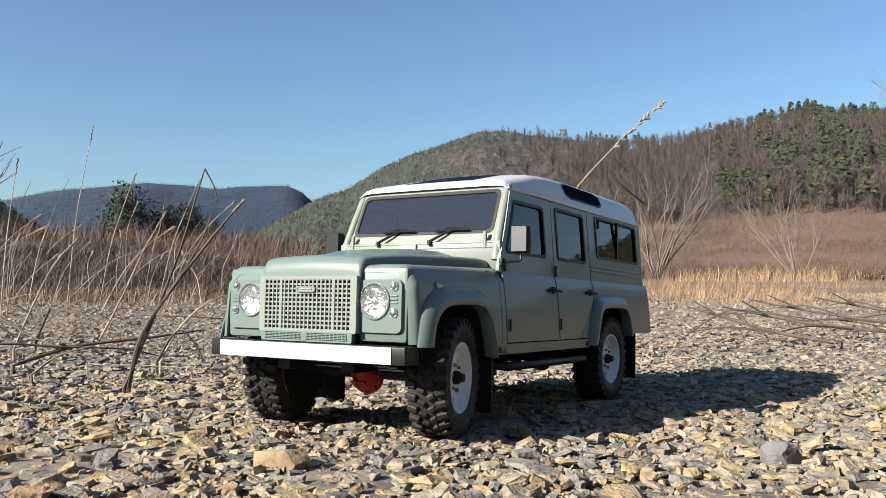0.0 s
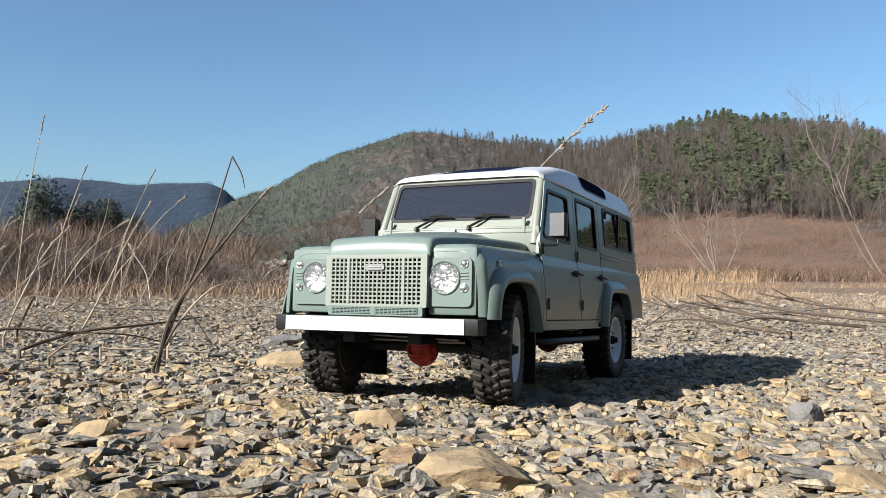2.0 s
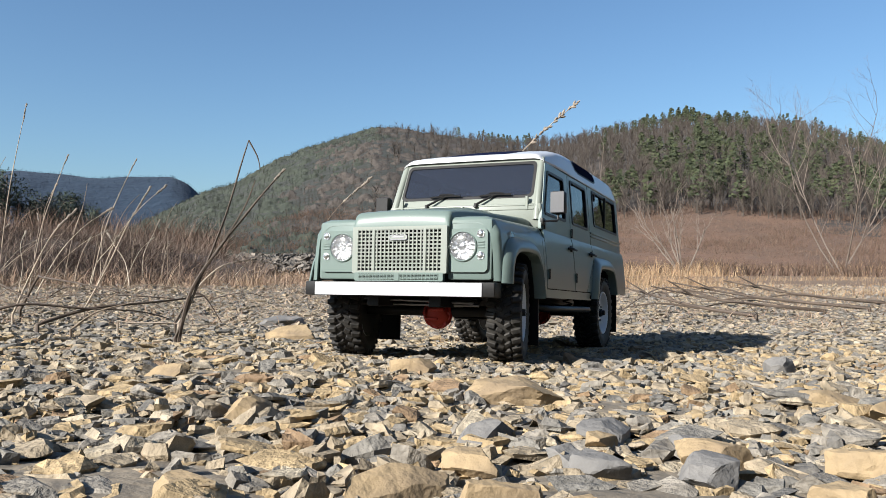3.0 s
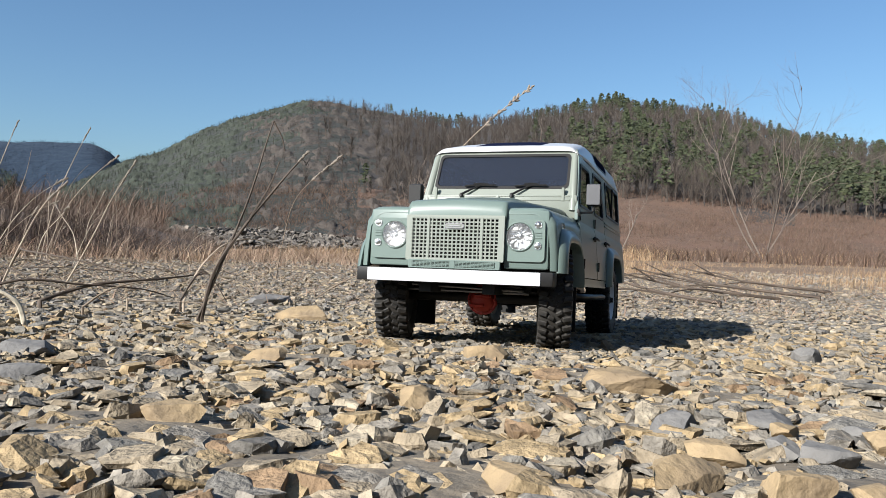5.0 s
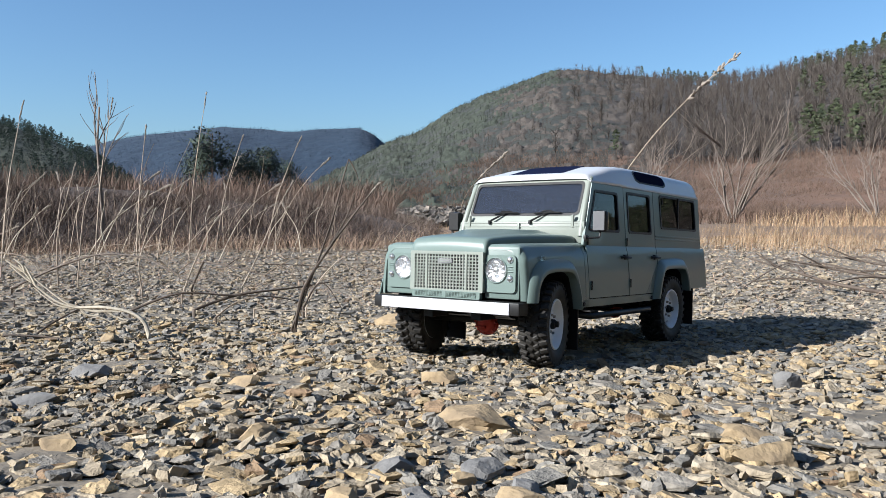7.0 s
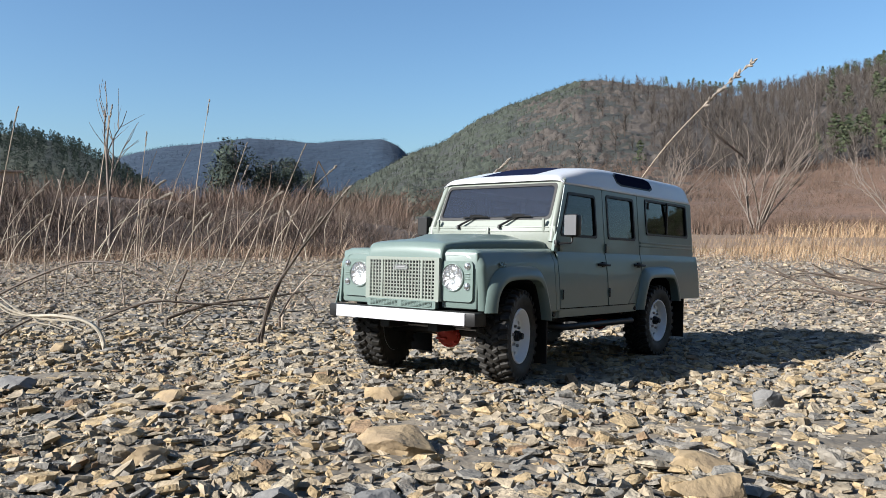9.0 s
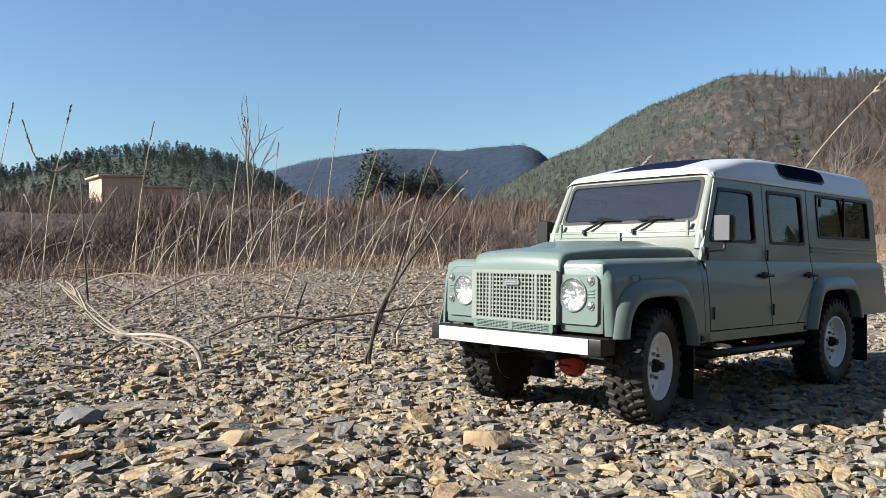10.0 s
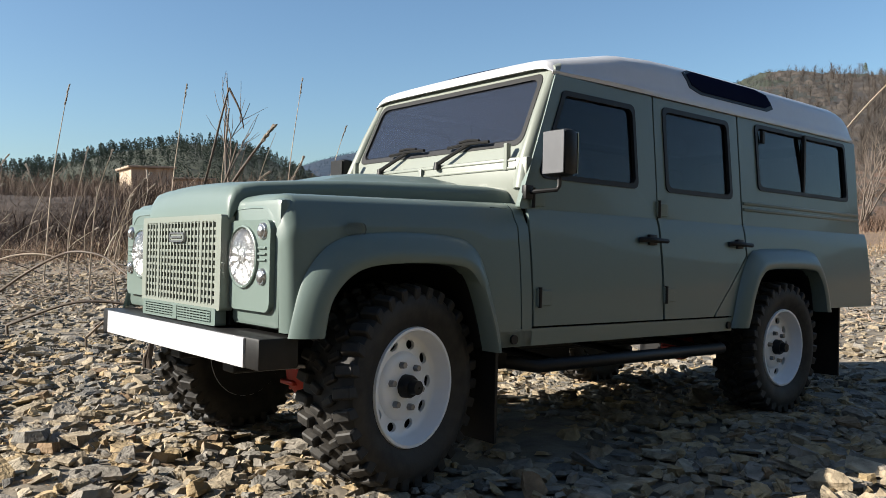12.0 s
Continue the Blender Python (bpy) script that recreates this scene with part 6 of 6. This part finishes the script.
def pine(az, d, h, seed, label):
    rr = random.Random(seed)
    x, y = polar(az, d)
    top = thing("pine_tree", label, "tree", Matrix.Translation((x, y, 0)), group="pines beyond the scrub")
    bm = bmesh.new()
    add_tube(bm, [(0, 0, 0), (rr.gauss(0, 0.05), 0, h * 0.5), (rr.gauss(0, 0.1), 0, h * 0.95)], h * 0.022, 7, h * 0.006)
    limbs = []
    for k in range(36):
        t = rr.uniform(0.34, 0.97)
        a = rr.uniform(0, math.tau)
        reach = h * 0.46 * (1.08 - t) ** 0.6 * rr.uniform(0.5, 1.0)
        end = Vector((reach * math.cos(a), reach * math.sin(a), h * t + reach * 0.15))
        add_tube(bm, [(0, 0, h * t * 0.98), end], h * 0.006, 4, h * 0.002, cap=False)
        limbs.append(end)
    part("trunk", bm, TREE_BARK, top, smooth=60)
    v, f, nrm = [], [], []
    for end in limbs:
        for _ in range(170):
            c = end * rr.uniform(0.72, 1.05) + Vector((rr.gauss(0, h * 0.050), rr.gauss(0, h * 0.050), rr.gauss(0.02 * h, h * 0.013)))
            c.z = max(c.z, h * 0.3)
            w = h * rr.uniform(0.007, 0.014)
            o = len(v)
            for g in range(3):
                v.append(tuple(c + Vector((rr.gauss(0, w), rr.gauss(0, w), rr.gauss(0, w)))))
            f.append((o, o + 1, o + 2))
            out = c - Vector((end.x * 0.4, end.y * 0.4, end.z - 0.12 * h)) + Vector((rr.gauss(0, 0.02), rr.gauss(0, 0.02), 0)) * h
            a, b, d = (Vector(p) for p in v[o:o + 3])
            if (b - a).cross(d - a).dot(out) < 0:
                f[-1] = (o, o + 2, o + 1)
            nrm += [tuple(out.normalized())] * 3
    me = bpy.data.meshes.new("crown")
    me.from_pydata(v, [], f)
    me.shade_smooth()
    me.normals_split_custom_set_from_vertices(nrm)
    me.materials.append(NEEDLES_DARK)
    crown = new("crown", me)
    crown.parent = top


pine(-52.3, 38, 3.9, 1, "ragged pine with open crown, tallest of its clump")
pine(-50.2, 39, 3.1, 2, "shorter ragged pine in a clump")
pine(-48.6, 40, 3.2, 3, "broad ragged pine in a clump")
pine(-47.0, 39, 2.6, 4, "low broad pine at the clump's edge")
